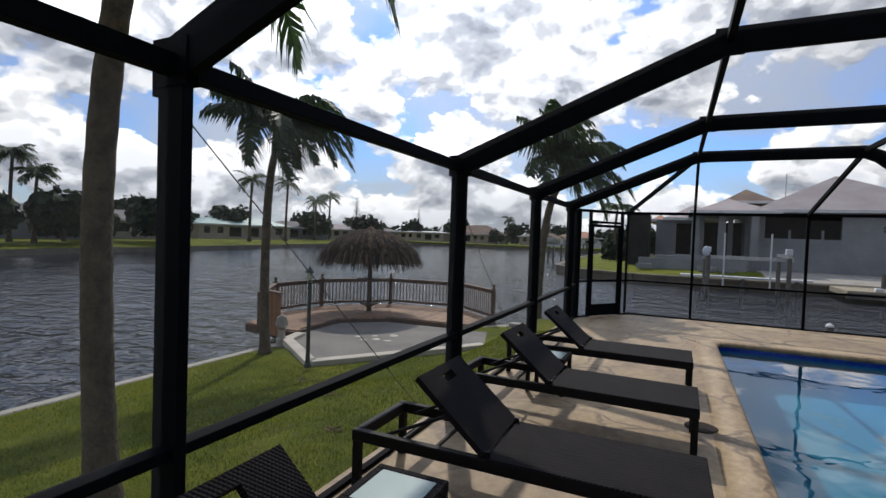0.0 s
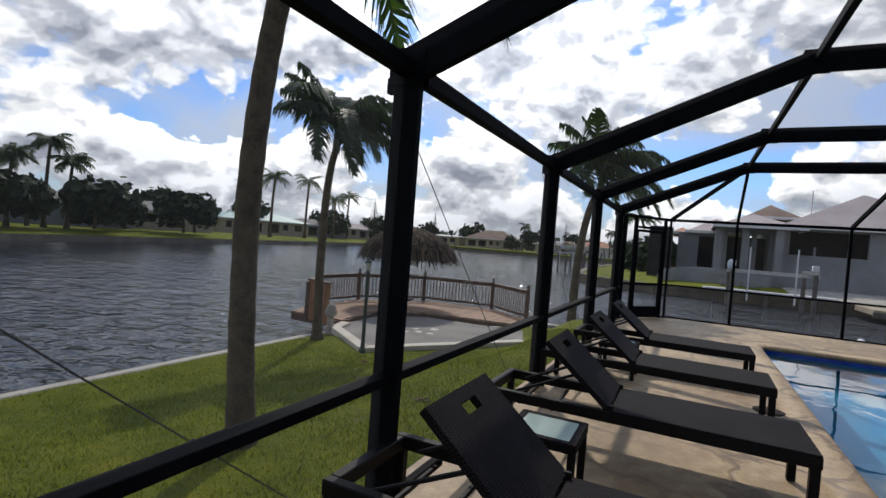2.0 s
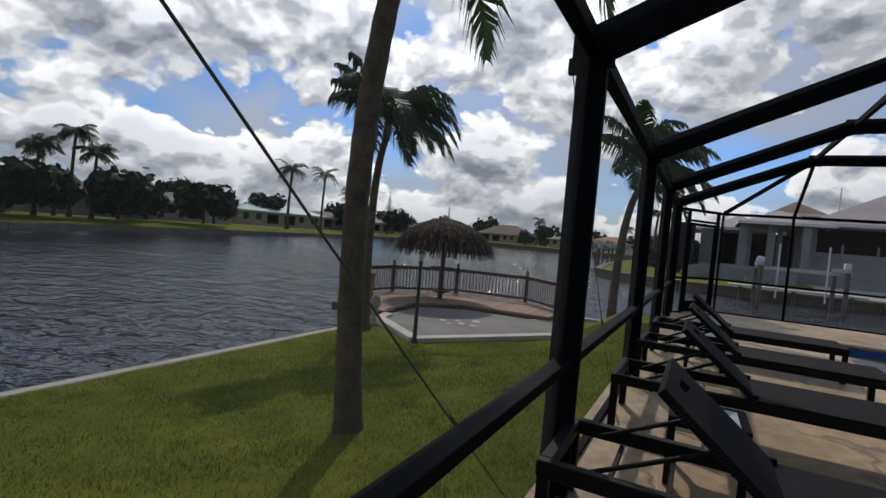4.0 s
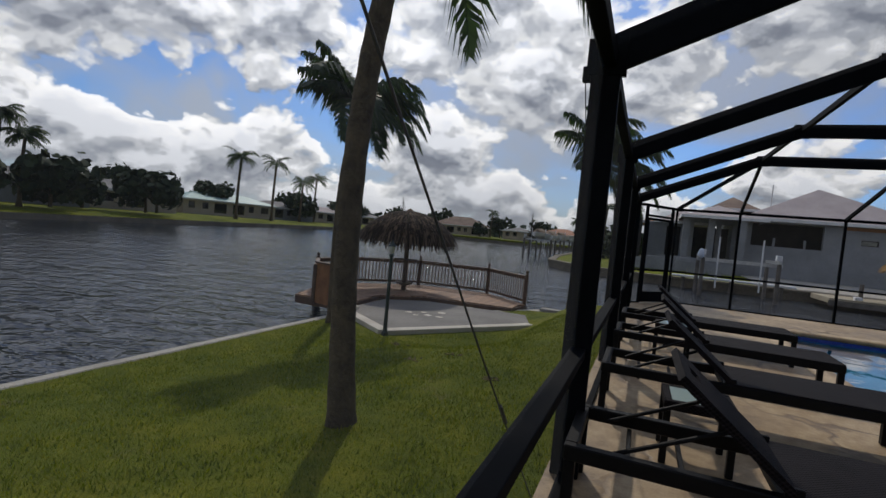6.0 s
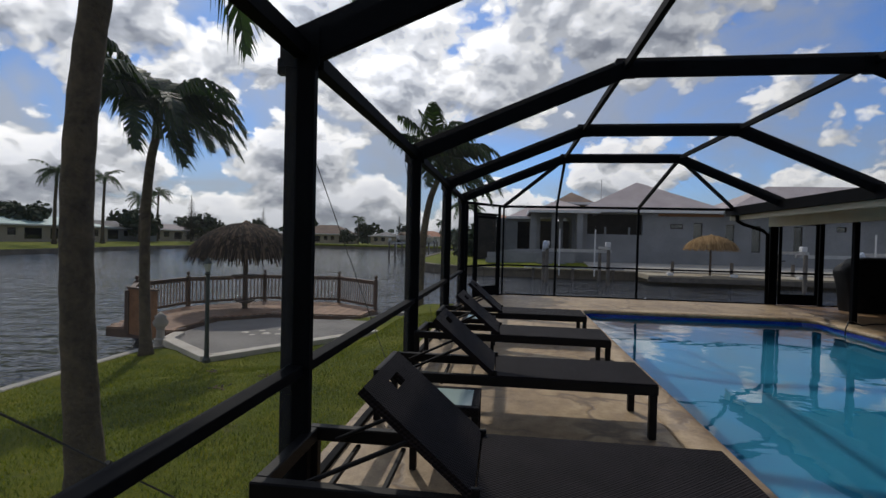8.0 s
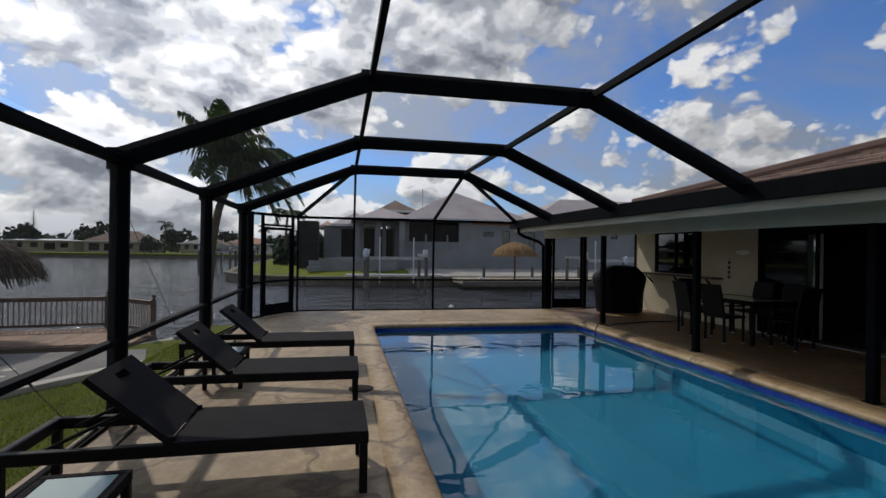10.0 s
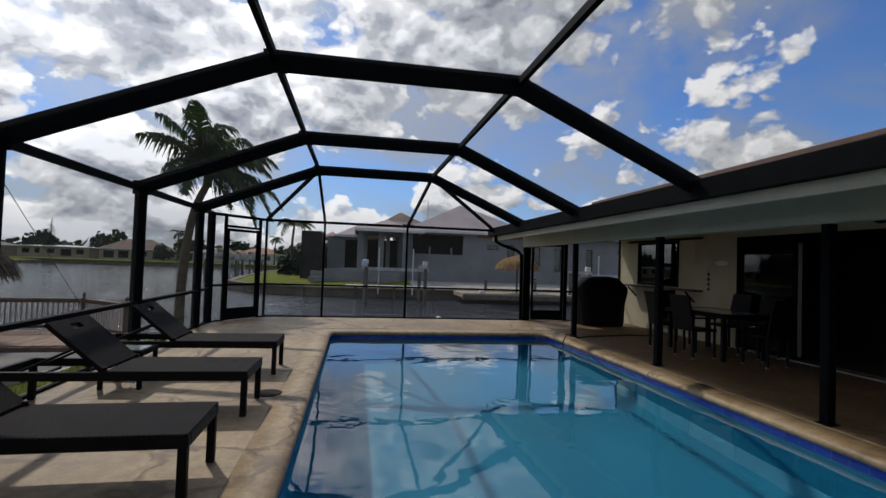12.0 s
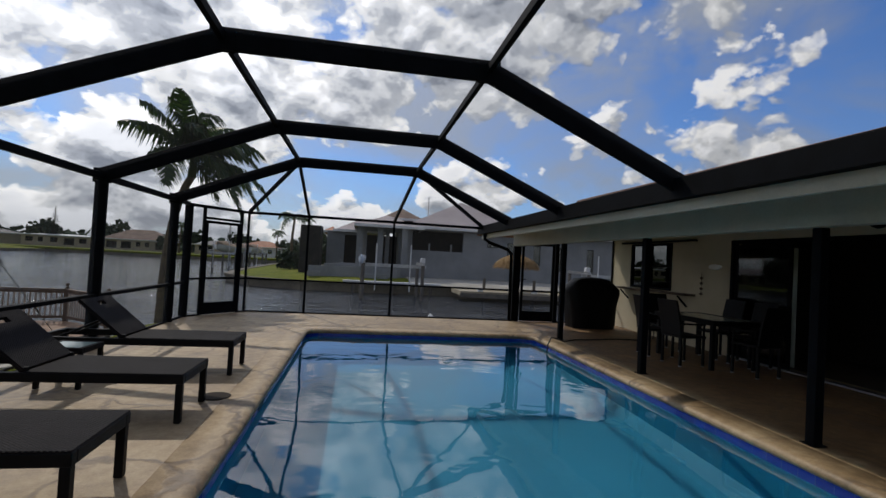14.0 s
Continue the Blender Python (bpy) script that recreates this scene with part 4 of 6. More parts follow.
def lounger(m):
    """Foot end at x = 2.01, head at 0; 0.64 wide along y."""
    L, W2, H = 2.01, 0.32, 0.385
    t = thing("sun_lounger", "dark woven resin sun lounger, backrest raised, on the pool deck", "sun lounger", "sun loungers", m)
    for x, y in ((0.03, -W2 + 0.03), (0.03, W2 - 0.03), (L - 0.03, -W2 + 0.03), (L - 0.03, W2 - 0.03)):
        part("leg", box(B(), x - 0.025, x + 0.025, y - 0.025, y + 0.025, 0.004, H - 0.075, 0.004), CHAIR_BLACK, t)
    for y in (-W2 + 0.0275, W2 - 0.0275):
        part("side_rail", box(B(), 0.0, L, y - 0.0275, y + 0.0275, H - 0.075, H - 0.005, 0.006), CHAIR_BLACK, t)
    part("end_rail", box(B(), 0.0, 0.055, -W2 + 0.055, W2 - 0.055, H - 0.075, H - 0.005, 0.005), CHAIR_BLACK, t)
    part("end_rail", box(B(), L - 0.04, L, -W2 + 0.055, W2 - 0.055, H - 0.075, H - 0.005, 0.005), CHAIR_BLACK, t)
    part("cross_bar", box(B(), 0.84, 0.88, -W2 + 0.055, W2 - 0.055, H - 0.07, H - 0.03, 0.004), CHAIR_BLACK, t)
    for x in (0.27, 0.50):
        part("support_bar", bar(B(), (x, -W2 + 0.055, H - 0.085), (x, W2 - 0.055, H - 0.085), 0.022, 0.022, 0.003), CHAIR_BLACK, t)
    seat = part("seat", box(B(), 0.885, L - 0.002, -W2 + 0.002, W2 - 0.002, H - 0.006, H + 0.006, 0.005), WICKER, t)
    sheet_uv(seat.data)
    # backrest: a panel with a hand hole near its top
    hx, hz = 0.87, H + 0.01
    tx, tz = 0.44, 0.765
    d = Vector((tx - hx, 0, tz - hz))
    Lb = d.length
    frame_m = Matrix.Translation((hx, 0, hz)) @ Matrix(((d.x / Lb, 0, d.z / Lb), (0, 1, 0), (d.z / Lb, 0, -d.x / Lb))).to_4x4()
    bm = B()
    w2, th = W2 - 0.01, 0.018
    h0, h1, hw = Lb - 0.115, Lb - 0.06, 0.075
    for a, b, c, e in ((0, h0, -w2, w2), (h1, Lb, -w2, w2), (h0, h1, -w2, -hw), (h0, h1, hw, w2)):
        box(bm, a, b, c, e, -th, th)
    bmesh.ops.remove_doubles(bm, verts=bm.verts, dist=1e-5)
    bmesh.ops.transform(bm, matrix=frame_m, verts=bm.verts)
    back = part("backrest", bm, WICKER, t)
    sheet_uv(back.data)
    for s in (-1, 1):
        bm = B()
        p = frame_m @ Vector((Lb * 0.5, s * (W2 - 0.08), -0.02 if frame_m.col[2][0] > 0 else 0.02))
        tube(bm, [p, (0.16, s * (W2 - 0.08), H - 0.05)], 0.011, 8)
        part("prop_bar", bm, CHAIR_BLACK, t)
        bm = B()
        box(bm, hx - 0.03, hx + 0.035, s * (W2 - 0.03) - 0.012, s * (W2 - 0.03) + 0.012, H - 0.02, H + 0.035, 0.004)
        part("hinge", bm, CHAIR_BLACK, t)
    return t


first = lounger(pose(-0.40, 6.17, 0, 0, 0, 0))
for x, y, r in ((-0.40, 4.62, -0.8), (-0.40, 3.03, 0.6), (-0.42, 1.32, 0.5)):
    copy_thing(first, pose(x, y, 0, 0, 0, r))


def side_table(m):
    t = thing("side_table", "square dark resin side table with a frosted glass top", "side table", "poolside side tables", m)
    s, h = 0.20, 0.39
    for x, y in itertools.product((-s + 0.022, s - 0.022), repeat=2):
        part("leg", box(B(), x - 0.02, x + 0.02, y - 0.02, y + 0.02, 0.004, h - 0.055, 0.003), CHAIR_BLACK, t)
    for a, b, c, d in ((-s, s, -s, -s + 0.045), (-s, s, s - 0.045, s), (-s, -s + 0.045, -s + 0.045, s - 0.045), (s - 0.045, s, -s + 0.045, s - 0.045)):
        f = part("apron", box(B(), a, b, c, d, h - 0.055, h, 0.004), WICKER, t)
        sheet_uv(f.data)
    part("glass_top", box(B(), -s + 0.046, s - 0.046, -s + 0.046, s - 0.046, h - 0.012, h - 0.002, 0.002), FROSTED, t, "frosted pale green glass")
    return t


tb = side_table(pose(0.22, 2.20, 0, 0, 0, 1))
copy_thing(tb, pose(0.22, 5.42, 0, 0, 0, -1))


# ---- palms ----
def frond(bm, base, az, rise, length, droop, leaf=0.42, pairs=30, rng=random, wind=0.0, wide=1.0):
    """A curved midrib with hanging leaflets on both sides."""
    pts = []
    d = Vector((math.cos(az) * math.cos(rise), math.sin(az) * math.cos(rise), math.sin(rise)))
    p = Vector(base)
    n = 12
    for k in range(n + 1):
        pts.append(p.copy())
        p += d * (length / n)
        d.z -= droop / n * (0.6 + 1.2 * k / n)
        d.x += wind / n
        d.normalize()
    tube(bm, pts, [0.022 * (1 - 0.85 * k / n) + 0.002 for k in range(n + 1)], 4)
    for k in range(pairs):
        f = 0.12 + 0.88 * k / (pairs - 1)
        i = min(int(f * n), n - 1)
        q = pts[i].lerp(pts[i + 1], f * n - i)
        t = (pts[i + 1] - pts[i]).normalized()
        side = t.cross(Vector((0, 0, 1)))
        side = side.normalized() if side.length > 1e-3 else Vector((1, 0, 0))
        l = leaf * (math.sin(math.pi * min(0.16 + 0.8 * f, 0.97)) ** 0.6) * rng.uniform(0.8, 1.12)
        for s in (-1, 1):
            out = (side * s * rng.uniform(0.75, 1.0) + t * rng.uniform(0.45, 0.8) + Vector((wind * 0.5, 0, -0.15 + rng.uniform(-0.2, 0.15)))).normalized()
            mid = q + out * l * 0.5
            end = mid + (out * 0.7 + Vector((wind * 0.35, 0, -1.0 - 0.5 * rng.random()))).normalized() * l * 0.7
            wv = t * 0.017 * wide
            a = [bm.verts.new(v) for v in (q - wv, q + wv, mid + wv * 1.1, mid - wv * 1.1, end)]
            bm.faces.new((a[0], a[1], a[2], a[3]))
            bm.faces.new((a[3], a[2], a[4]))


def palm(name, label, pts, r0, r1, count, length, seed, wind=0.5, leaf=0.5, pairs=34, group="", detail=True, up_bias=0.35, wide=1.0):
    rng = random.Random(seed)
    base = Vector(pts[0])
    t = thing(name, label, "palm tree", group, Matrix.Translation(base))
    # smooth the trunk's line
    ctrl = [Vector(p) - base for p in pts]
    line, rad = [], []
    n = 36 if detail else 8
    for k in range(n + 1):
        f = k / n * (len(ctrl) - 1)
        i = min(int(f), len(ctrl) - 2)
        u = f - i
        p0, p1, p2, p3 = ctrl[max(i - 1, 0)], ctrl[i], ctrl[i + 1], ctrl[min(i + 2, len(ctrl) - 1)]
        line.append(0.5 * ((2 * p1) + (p2 - p0) * u + (2 * p0 - 5 * p1 + 4 * p2 - p3) * u * u + (3 * p1 - p0 - 3 * p2 + p3) * u ** 3))
        flare = 0.55 * math.exp(-k / n * 22)
        rad.append((r0 + (r1 - r0) * k / n) * (1 + flare) * (1 + (0.035 if k % 2 else -0.02) * (1 if detail else 0)))
    part("trunk", tube(B(), line, rad, 14 if detail else 6), TRUNK, t, smooth=True)
    top = line[-1]
    if detail:
        # green crownshaft
        part("crownshaft", tube(B(), [top - Vector((0, 0, 0.05)), top + Vector((0.02, 0, 0.35)), top + Vector((0.05, 0, 0.62))], [r1 * 1.25, r1 * 1.1, r1 * 0.5], 12), FROND, t, smooth=True)
        for k in range(count):
            az = 2 * math.pi * k / count + rng.uniform(-0.25, 0.25)
            bm = B()
            upwind = max(0.0, -math.cos(az)) * min(wind, 1.0)
            rise = rng.uniform(-0.35, 1.25) * 0.85 + up_bias * 0.35
            rise = rise * (1 - 0.65 * upwind) + 1.22 * 0.65 * upwind
            frond(bm, top + Vector((0.03, 0, 0.45 + rng.uniform(-0.15, 0.1))), az, rise, length * rng.uniform(0.8, 1.1) * (1 - 0.12 * upwind), rng.uniform(1.9, 2.9) * (1 - 0.45 * upwind), leaf, pairs, rng, wind * (1 - 0.55 * upwind), wide)
            part("frond", bm, FROND, t)
    else:
        bm = B()
        for k in range(count):
            az = 2 * math.pi * k / count + rng.uniform(-0.3, 0.3)
            frond(bm, top, az, rng.uniform(-0.3, 1.0), length * rng.uniform(0.8, 1.1), rng.uniform(1.3, 2.1), leaf, 16, rng, wind, 3.5 * wide)
        part("crown", bm, FROND, t)
    return t


palm("palm_tree", "tall leaning palm with a smooth pale trunk on the lawn",
     [(-2.50, 2.47, -0.68), (-2.58, 2.45, 0.6), (-2.58, 2.44, 1.9), (-2.47, 2.47, 3.1), (-2.30, 2.53, 4.0), (-2.05, 2.6, 4.5)], 0.115, 0.085, 22, 2.5, 3, 0.6, 0.6, 46, wide=1.6)
palm("palm_tree", "windblown palm with green crown near the canal seawall",
     [(-6.72, 8.32, -1.15), (-6.78, 8.32, 0.4), (-6.76, 8.32, 1.9), (-6.66, 8.30, 2.8), (-6.52, 8.28, 3.3)], 0.105, 0.075, 25, 2.0, 8, 1.0, 0.60, 50, up_bias=0.4, wide=1.6)
palm("palm_tree", "windblown palm rising beyond the end of the pool enclosure",
     [(-2.15, 14.2, -1.05), (-2.13, 14.2, 0.4), (-2.05, 14.2, 1.6), (-1.88, 14.2, 2.6), (-1.62, 14.25, 3.3)], 0.13, 0.09, 25, 2.15, 12, 1.0, 0.62, 50, up_bias=0.4, wide=1.6)

# ---- the waterside deck with its railing and thatched umbrella ----
DKZ = -1.00
ARC = [(-9.86, 11.85), (-9.75, 13.95), (-8.15, 15.95), (-5.5, 16.35), (-3.75, 14.95)]
deck = thing("waterside_deck", "reddish brown plank deck with a curved outer edge over the canal", "deck")
outer_line = [(-9.3, 10.2)] + ARC
full = outer_line + [(-3.9, 13.7), (-6.6, 13.4), (-7.75, 12.2), (-7.5, 10.1)]


def inside(poly, x, y):
    c = False
    for (x0, y0), (x1, y1) in zip(poly, poly[1:] + poly[:1]):
        if (y0 > y) != (y1 > y) and x < (x1 - x0) * (y - y0) / (y1 - y0) + x0:
            c = not c
    return c


# planks run along the canal's edge, y; each cut to the outline
x = -9.9
while x < -3.7:
    xc = x + 0.068
    y = 9.5
    runs, start = [], None
    while y < 17:
        i = inside(full, xc, y)
        if i and start is None:
            start = y
        if not i and start is not None:
            runs.append((start, y))
            start = None
        y += 0.05
    for a, b in runs:
        if b - a > 0.15:
            part("plank", box(B(), x, x + 0.136, a, b, DKZ - 0.035 + random.uniform(-0.002, 0.002), DKZ, 0), DECK_WOOD, deck)
    x += 0.144
bm = B()
for p, q in zip(full, full[1:] + full[:1]):
    bar(bm, (*p, DKZ - 0.14), (*q, DKZ - 0.14), 0.06, 0.2)
part("rim_joist", bm, RAIL_WOOD, deck)
bm = B()
for px, py in ARC + [(-8.3, 13.0), (-6.0, 15.0)]:
    tube(bm, [(px * 0.99 - 0.05, py, -3.2), (px * 0.99 - 0.05, py, DKZ - 0.05)], 0.12, 10)
part("pile", bm, PILE_WOOD, deck)
# steps down from the planks to the concrete
bm = B()
st = [(-7.45, 10.3), (-7.55, 12.05), (-6.45, 13.1), (-3.9, 13.35)]
for p, q in zip(st, st[1:]):
    bar(bm, (*p, DKZ - 0.17), (*q, DKZ - 0.17), 0.34, 0.05, 0.004)
part("step", bm, DECK_WOOD, deck)
# concrete pad with a pale curb
bm = B()
pad = [(-5.15, 7.95), (-7.0, 9.35), (-7.35, 10.2), (-7.45, 12.0), (-6.4, 12.95), (-3.3, 13.2), (-2.75, 11.5)]
a = [bm.verts.new((*p, -1.07)) for p in pad]
b = [bm.verts.new((*p, -1.4)) for p in pad]
bm.faces.new(a)
for k in range(len(pad)):
    bm.faces.new((a[k], b[k], b[(k + 1) % len(pad)], a[(k + 1) % len(pad)]))
part("patio_pad", bm, mottled("dark_grey_concrete", (0.13, 0.12, 0.11), (0.25, 0.235, 0.21), 0.7, 22, 0.8, 0.005), kind="structure", label="weathered grey concrete pad below the waterside deck")
bm = B()
cb = [(-7.2, 10.0), (-6.98, 9.3), (-5.15, 7.98), (-2.75, 11.45)]
for p, q in zip(cb, cb[1:]):
    bar(bm, (*p, -1.07), (*q, -1.07), 0.26, 0.16, 0.012)
part("patio_curb", bm, CURB, kind="structure", label="pale concrete curb round the pad")

rail = thing("deck_railing", "brown wooden railing with thin balusters round the waterside deck", "railing")
RT = DKZ + 0.93


def post_at(x, y, cap=True):
    part("post", box(B(), x - 0.055, x + 0.055, y - 0.055, y + 0.055, DKZ - 0.1, RT + 0.05, 0.006), RAIL_WOOD, rail)
    if cap:
        part("finial", lathe(B(), [(0.03, 0), (0.05, 0.02), (0.025, 0.045), (0.05, 0.08), (0.055, 0.11), (0.035, 0.145), (0.005, 0.155)], 12, (x, y, RT + 0.05)), RAIL_WOOD, rail)


def rail_run(p, q):
    p, q = Vector((*p, 0)), Vector((*q, 0))
    d = q - p
    n = max(int(d.length / 0.125), 1)
    part("top_rail", bar(B(), p + Vector((0, 0, RT)), q + Vector((0, 0, RT)), 0.13, 0.04, 0.006), RAIL_WOOD, rail)
    part("upper_rail", bar(B(), p + Vector((0, 0, RT - 0.07)), q + Vector((0, 0, RT - 0.07)), 0.04, 0.08, 0.003), RAIL_WOOD, rail)
    part("lower_rail", bar(B(), p + Vector((0, 0, DKZ + 0.12)), q + Vector((0, 0, DKZ + 0.12)), 0.04, 0.08, 0.003), RAIL_WOOD, rail)
    for k in range(1, n):
        c = p + d * k / n
        part("baluster", box(B(), c.x - 0.016, c.x + 0.016, c.y - 0.016, c.y + 0.016, DKZ + 0.15, RT - 0.03), BALUSTER_WOOD, rail)


for k, p in enumerate(ARC):
    post_at(*p)
    if k:
        rail_run(ARC[k - 1], p)
# the end screen of boards by the second palm
post_at(-8.35, 9.75, False)
rail_run((-9.86, 11.85), (-8.35, 9.75))
scr = thing("deck_end_screen", "tall brown board screen closing the end of the deck railing", "screen wall")
for k in range(9):
    f = (k + 0.5) / 9
    px, py = -8.35 + 1.0 * f, 9.75 - 0.32 * f
    bm = B()
    box(bm, -0.058, 0.058, -0.012, 0.012, -0.05, 1.02, 0.003, Matrix.Translation((px, py, DKZ)) @ Matrix.Rotation(-0.31, 4, "Z"))
    part("board", bm, ORANGE_WOOD, scr)
part("cap_rail", bar(B(), (-8.35, 9.75, DKZ + 1.05), (-7.33, 9.42, DKZ + 1.05), 0.12, 0.04, 0.005), RAIL_WOOD, scr)


def thatch_umbrella(m, radius, top, hang, mat, label, seed, shelves=False, pole_bottom=0.0):
    rng = random.Random(seed)
    t = thing("thatched_umbrella", label, "thatched umbrella", "", m)
    part("pole", tube(B(), [(0, 0, pole_bottom), (0, 0, top - 0.15)], [0.085, 0.07], 12), POLE_WOOD, t, smooth=True)
    prof = [(0.02, top), (radius * 0.25, top - 0.05), (radius * 0.5, top - 0.20), (radius * 0.75, top - 0.46), (radius * 0.92, top - 0.74), (radius, top - 0.98)]
    part("roof_frame", lathe(B(), [(r * 0.96, z - 0.05) for r, z in prof], 24), mat, t)
    bm = B()
    layers = 11
    for li in range(layers):
        f0 = li / layers
        n = int(60 + 260 * f0)
        for k in range(n):
            a = 2 * math.pi * (k + rng.random()) / n
            f = f0 + rng.uniform(-0.03, 0.03)
            r_a = radius * max(f, 0.02)
            r_b = min(radius * (f + 0.20), radius * 1.04) * rng.uniform(0.93, 1.04)

            def hz(r):
                return float(np.interp(r, [p[0] for p in prof], [p[1] for p in prof]))
            za, zb = hz(r_a) + 0.06, hz(r_b) + 0.03 + rng.uniform(-0.07, 0.05)
            if r_b > radius * 0.93:
                zb = hz(radius) - rng.uniform(0.02, hang)
            wv = 0.02 + 0.02 * rng.random()
            ca, sa = math.cos(a), math.sin(a)
            ts = Vector((-sa, ca, 0)) * wv
            p = Vector((r_a * ca, r_a * sa, za))
            q = Vector((r_b * ca, r_b * sa, zb)) + Vector((0, 0, rng.uniform(-0.01, 0.03)))
            q += ts * rng.uniform(-2.5, 2.5)
            v = [bm.verts.new(c) for c in (p - ts, p + ts, q + ts * 0.3, q - ts * 0.3)]
            bm.faces.new(v)
    part("thatch", bm, mat, t)
    if shelves:
        part("table_shelf", lathe(B(), [(0.09, 1.02), (0.42, 1.05), (0.42, 1.08), (0.09, 1.08)], 18), POLE_WOOD, t)
        part("foot_shelf", lathe(B(), [(0.09, 0.16), (0.30, 0.25), (0.30, 0.28), (0.09, 0.28)], 18), POLE_WOOD, t)
    part("cap", lathe(B(), [(0.16, top + 0.0), (0.10, top + 0.08), (0.01, top + 0.14)], 14), mat, t)
    return t


thatch_umbrella(pose(-7.8, 14.0, DKZ), 1.72, 2.70, 0.30, THATCH, "weathered grey thatched umbrella with shelves, on the waterside deck", 5, True)

# lamp post by the curb
lp = thing("lamp_post", "slim dark green lamp post with a lantern beside the concrete pad", "lamp post", at=pose(-4.95, 7.65, -1.03))
part("shaft", lathe(B(), [(0.07, 0.0), (0.07, 0.06), (0.045, 0.10), (0.038, 0.5), (0.035, 1.62)], 12), LAMP_GREEN, lp, smooth=False)
part("collar", lathe(B(), [(0.03, 1.62), (0.06, 1.65), (0.03, 1.69)], 12), LAMP_GREEN, lp)
part("lantern_glass", lathe(B(), [(0.045, 1.69), (0.075, 1.84)], 6), material("lantern_glass")[0], lp, "clear lantern glass")
finish(Nodes(bpy.data.materials["lantern_glass"].node_tree), (0.55, 0.55, 0.5), 0.15)
part("lantern_cap", lathe(B(), [(0.095, 1.84), (0.09, 1.855), (0.04, 1.91), (0.012, 1.95), (0.012, 1.97)], 6), LAMP_GREEN, lp)


# anchor cables of the enclosure
def cable(p, q, r=0.004):
    c = thing("anchor_cable", "thin dark tension cable from the enclosure eave down to the lawn", "cable", "anchor cables", Matrix.Translation(p))
    q = Vector(q) - Vector(p)
    part("wire", tube(B(), [(0, 0, 0), q * 0.5 - Vector((0, 0, 0.01)), q], r, 6), CABLE, c)
    part("turnbuckle", tube(B(), [q * 0.62, q * 0.66], r * 2.6, 8), CABLE, c)
    return c


for y in (-4.14, -1.31, 1.52, 4.41):
    cable((-0.57, y, 2.20), (-0.62, y + 2.95, -0.29), 0.0032)
bk = thing("eave_bracket", "small dark metal bracket at the post head of the enclosure", "bracket", at=pose(WALL_X, 1.52, 2.19))
part("plate", box(B(), -0.12, -0.075, -0.02, 0.02, -0.05, 0.03, 0.003), BRONZE, bk)

# leaf litter on the lawn
for k, (x, y, s) in enumerate(((-3.1, 5.0, 0.16), (-2.6, 5.4, 0.10), (-4.0, 6.5, 0.12), (-1.7, 4.2, 0.09))):
    bm = B()
    rng = random.Random(k)
    for j in range(7):
        a = rng.uniform(0, 6.28)
        px, py = rng.uniform(-s, s), rng.uniform(-s, s) * 0.5
        bar(bm, (px, py, 0.02), (px + math.cos(a) * s, py + math.sin(a) * s * 0.5, 0.035), 0.025, 0.006)
    l = thing("dry_leaf", "small dry brown palm litter lying on the green lawn", "leaf litter", "dry litter on the lawn", pose(x, y, lawn_z(x, y)))
    part("husk", bm, THATCH, l)

# ---- under the lanai ----
gr = thing("covered_grill", "barbecue grill under a black vinyl cover by the lanai corner", "grill", at=pose(8.42, 11.1, 0))
bm = B()
secs = [(0.0, 0.52, 0.30), (0.10, 0.54, 0.31), (0.55, 0.58, 0.32), (0.82, 0.66, 0.33), (0.93, 0.64, 0.33), (1.05, 0.50, 0.30), (1.15, 0.40, 0.24), (1.19, 0.20, 0.12)]
rings = []
rng = random.Random(4)
for z, a, b in secs:
    rr = []
    for k in range(28):
        t = 2 * math.pi * k / 28
        c, s = math.cos(t), math.sin(t)
        e = 0.42
        fold = 1 + (0.03 * math.sin(9 * t + z * 3) + 0.012 * rng.uniform(-1, 1)) * (1.2 - z)
        rr.append(bm.verts.new((a * fold * abs(c) ** e * (1 if c >= 0 else -1), b * fold * abs(s) ** e * (1 if s >= 0 else -1), z + 0.006)))
    rings.append(rr)
for r0_, r1_ in zip(rings, rings[1:]):
    for k in range(28):
        bm.faces.new((r0_[k], r0_[(k + 1) % 28], r1_[(k + 1) % 28], r1_[k]))
bm.faces.new(rings[-1])
part("cover", bm, CUSHION_BLACK, gr, smooth=True)
bm = B()
box(bm, -0.66, -0.52, -0.06, 0.06, 0.86, 0.90, 0.01)
part("side_handle", bm, CUSHION_BLACK, gr)


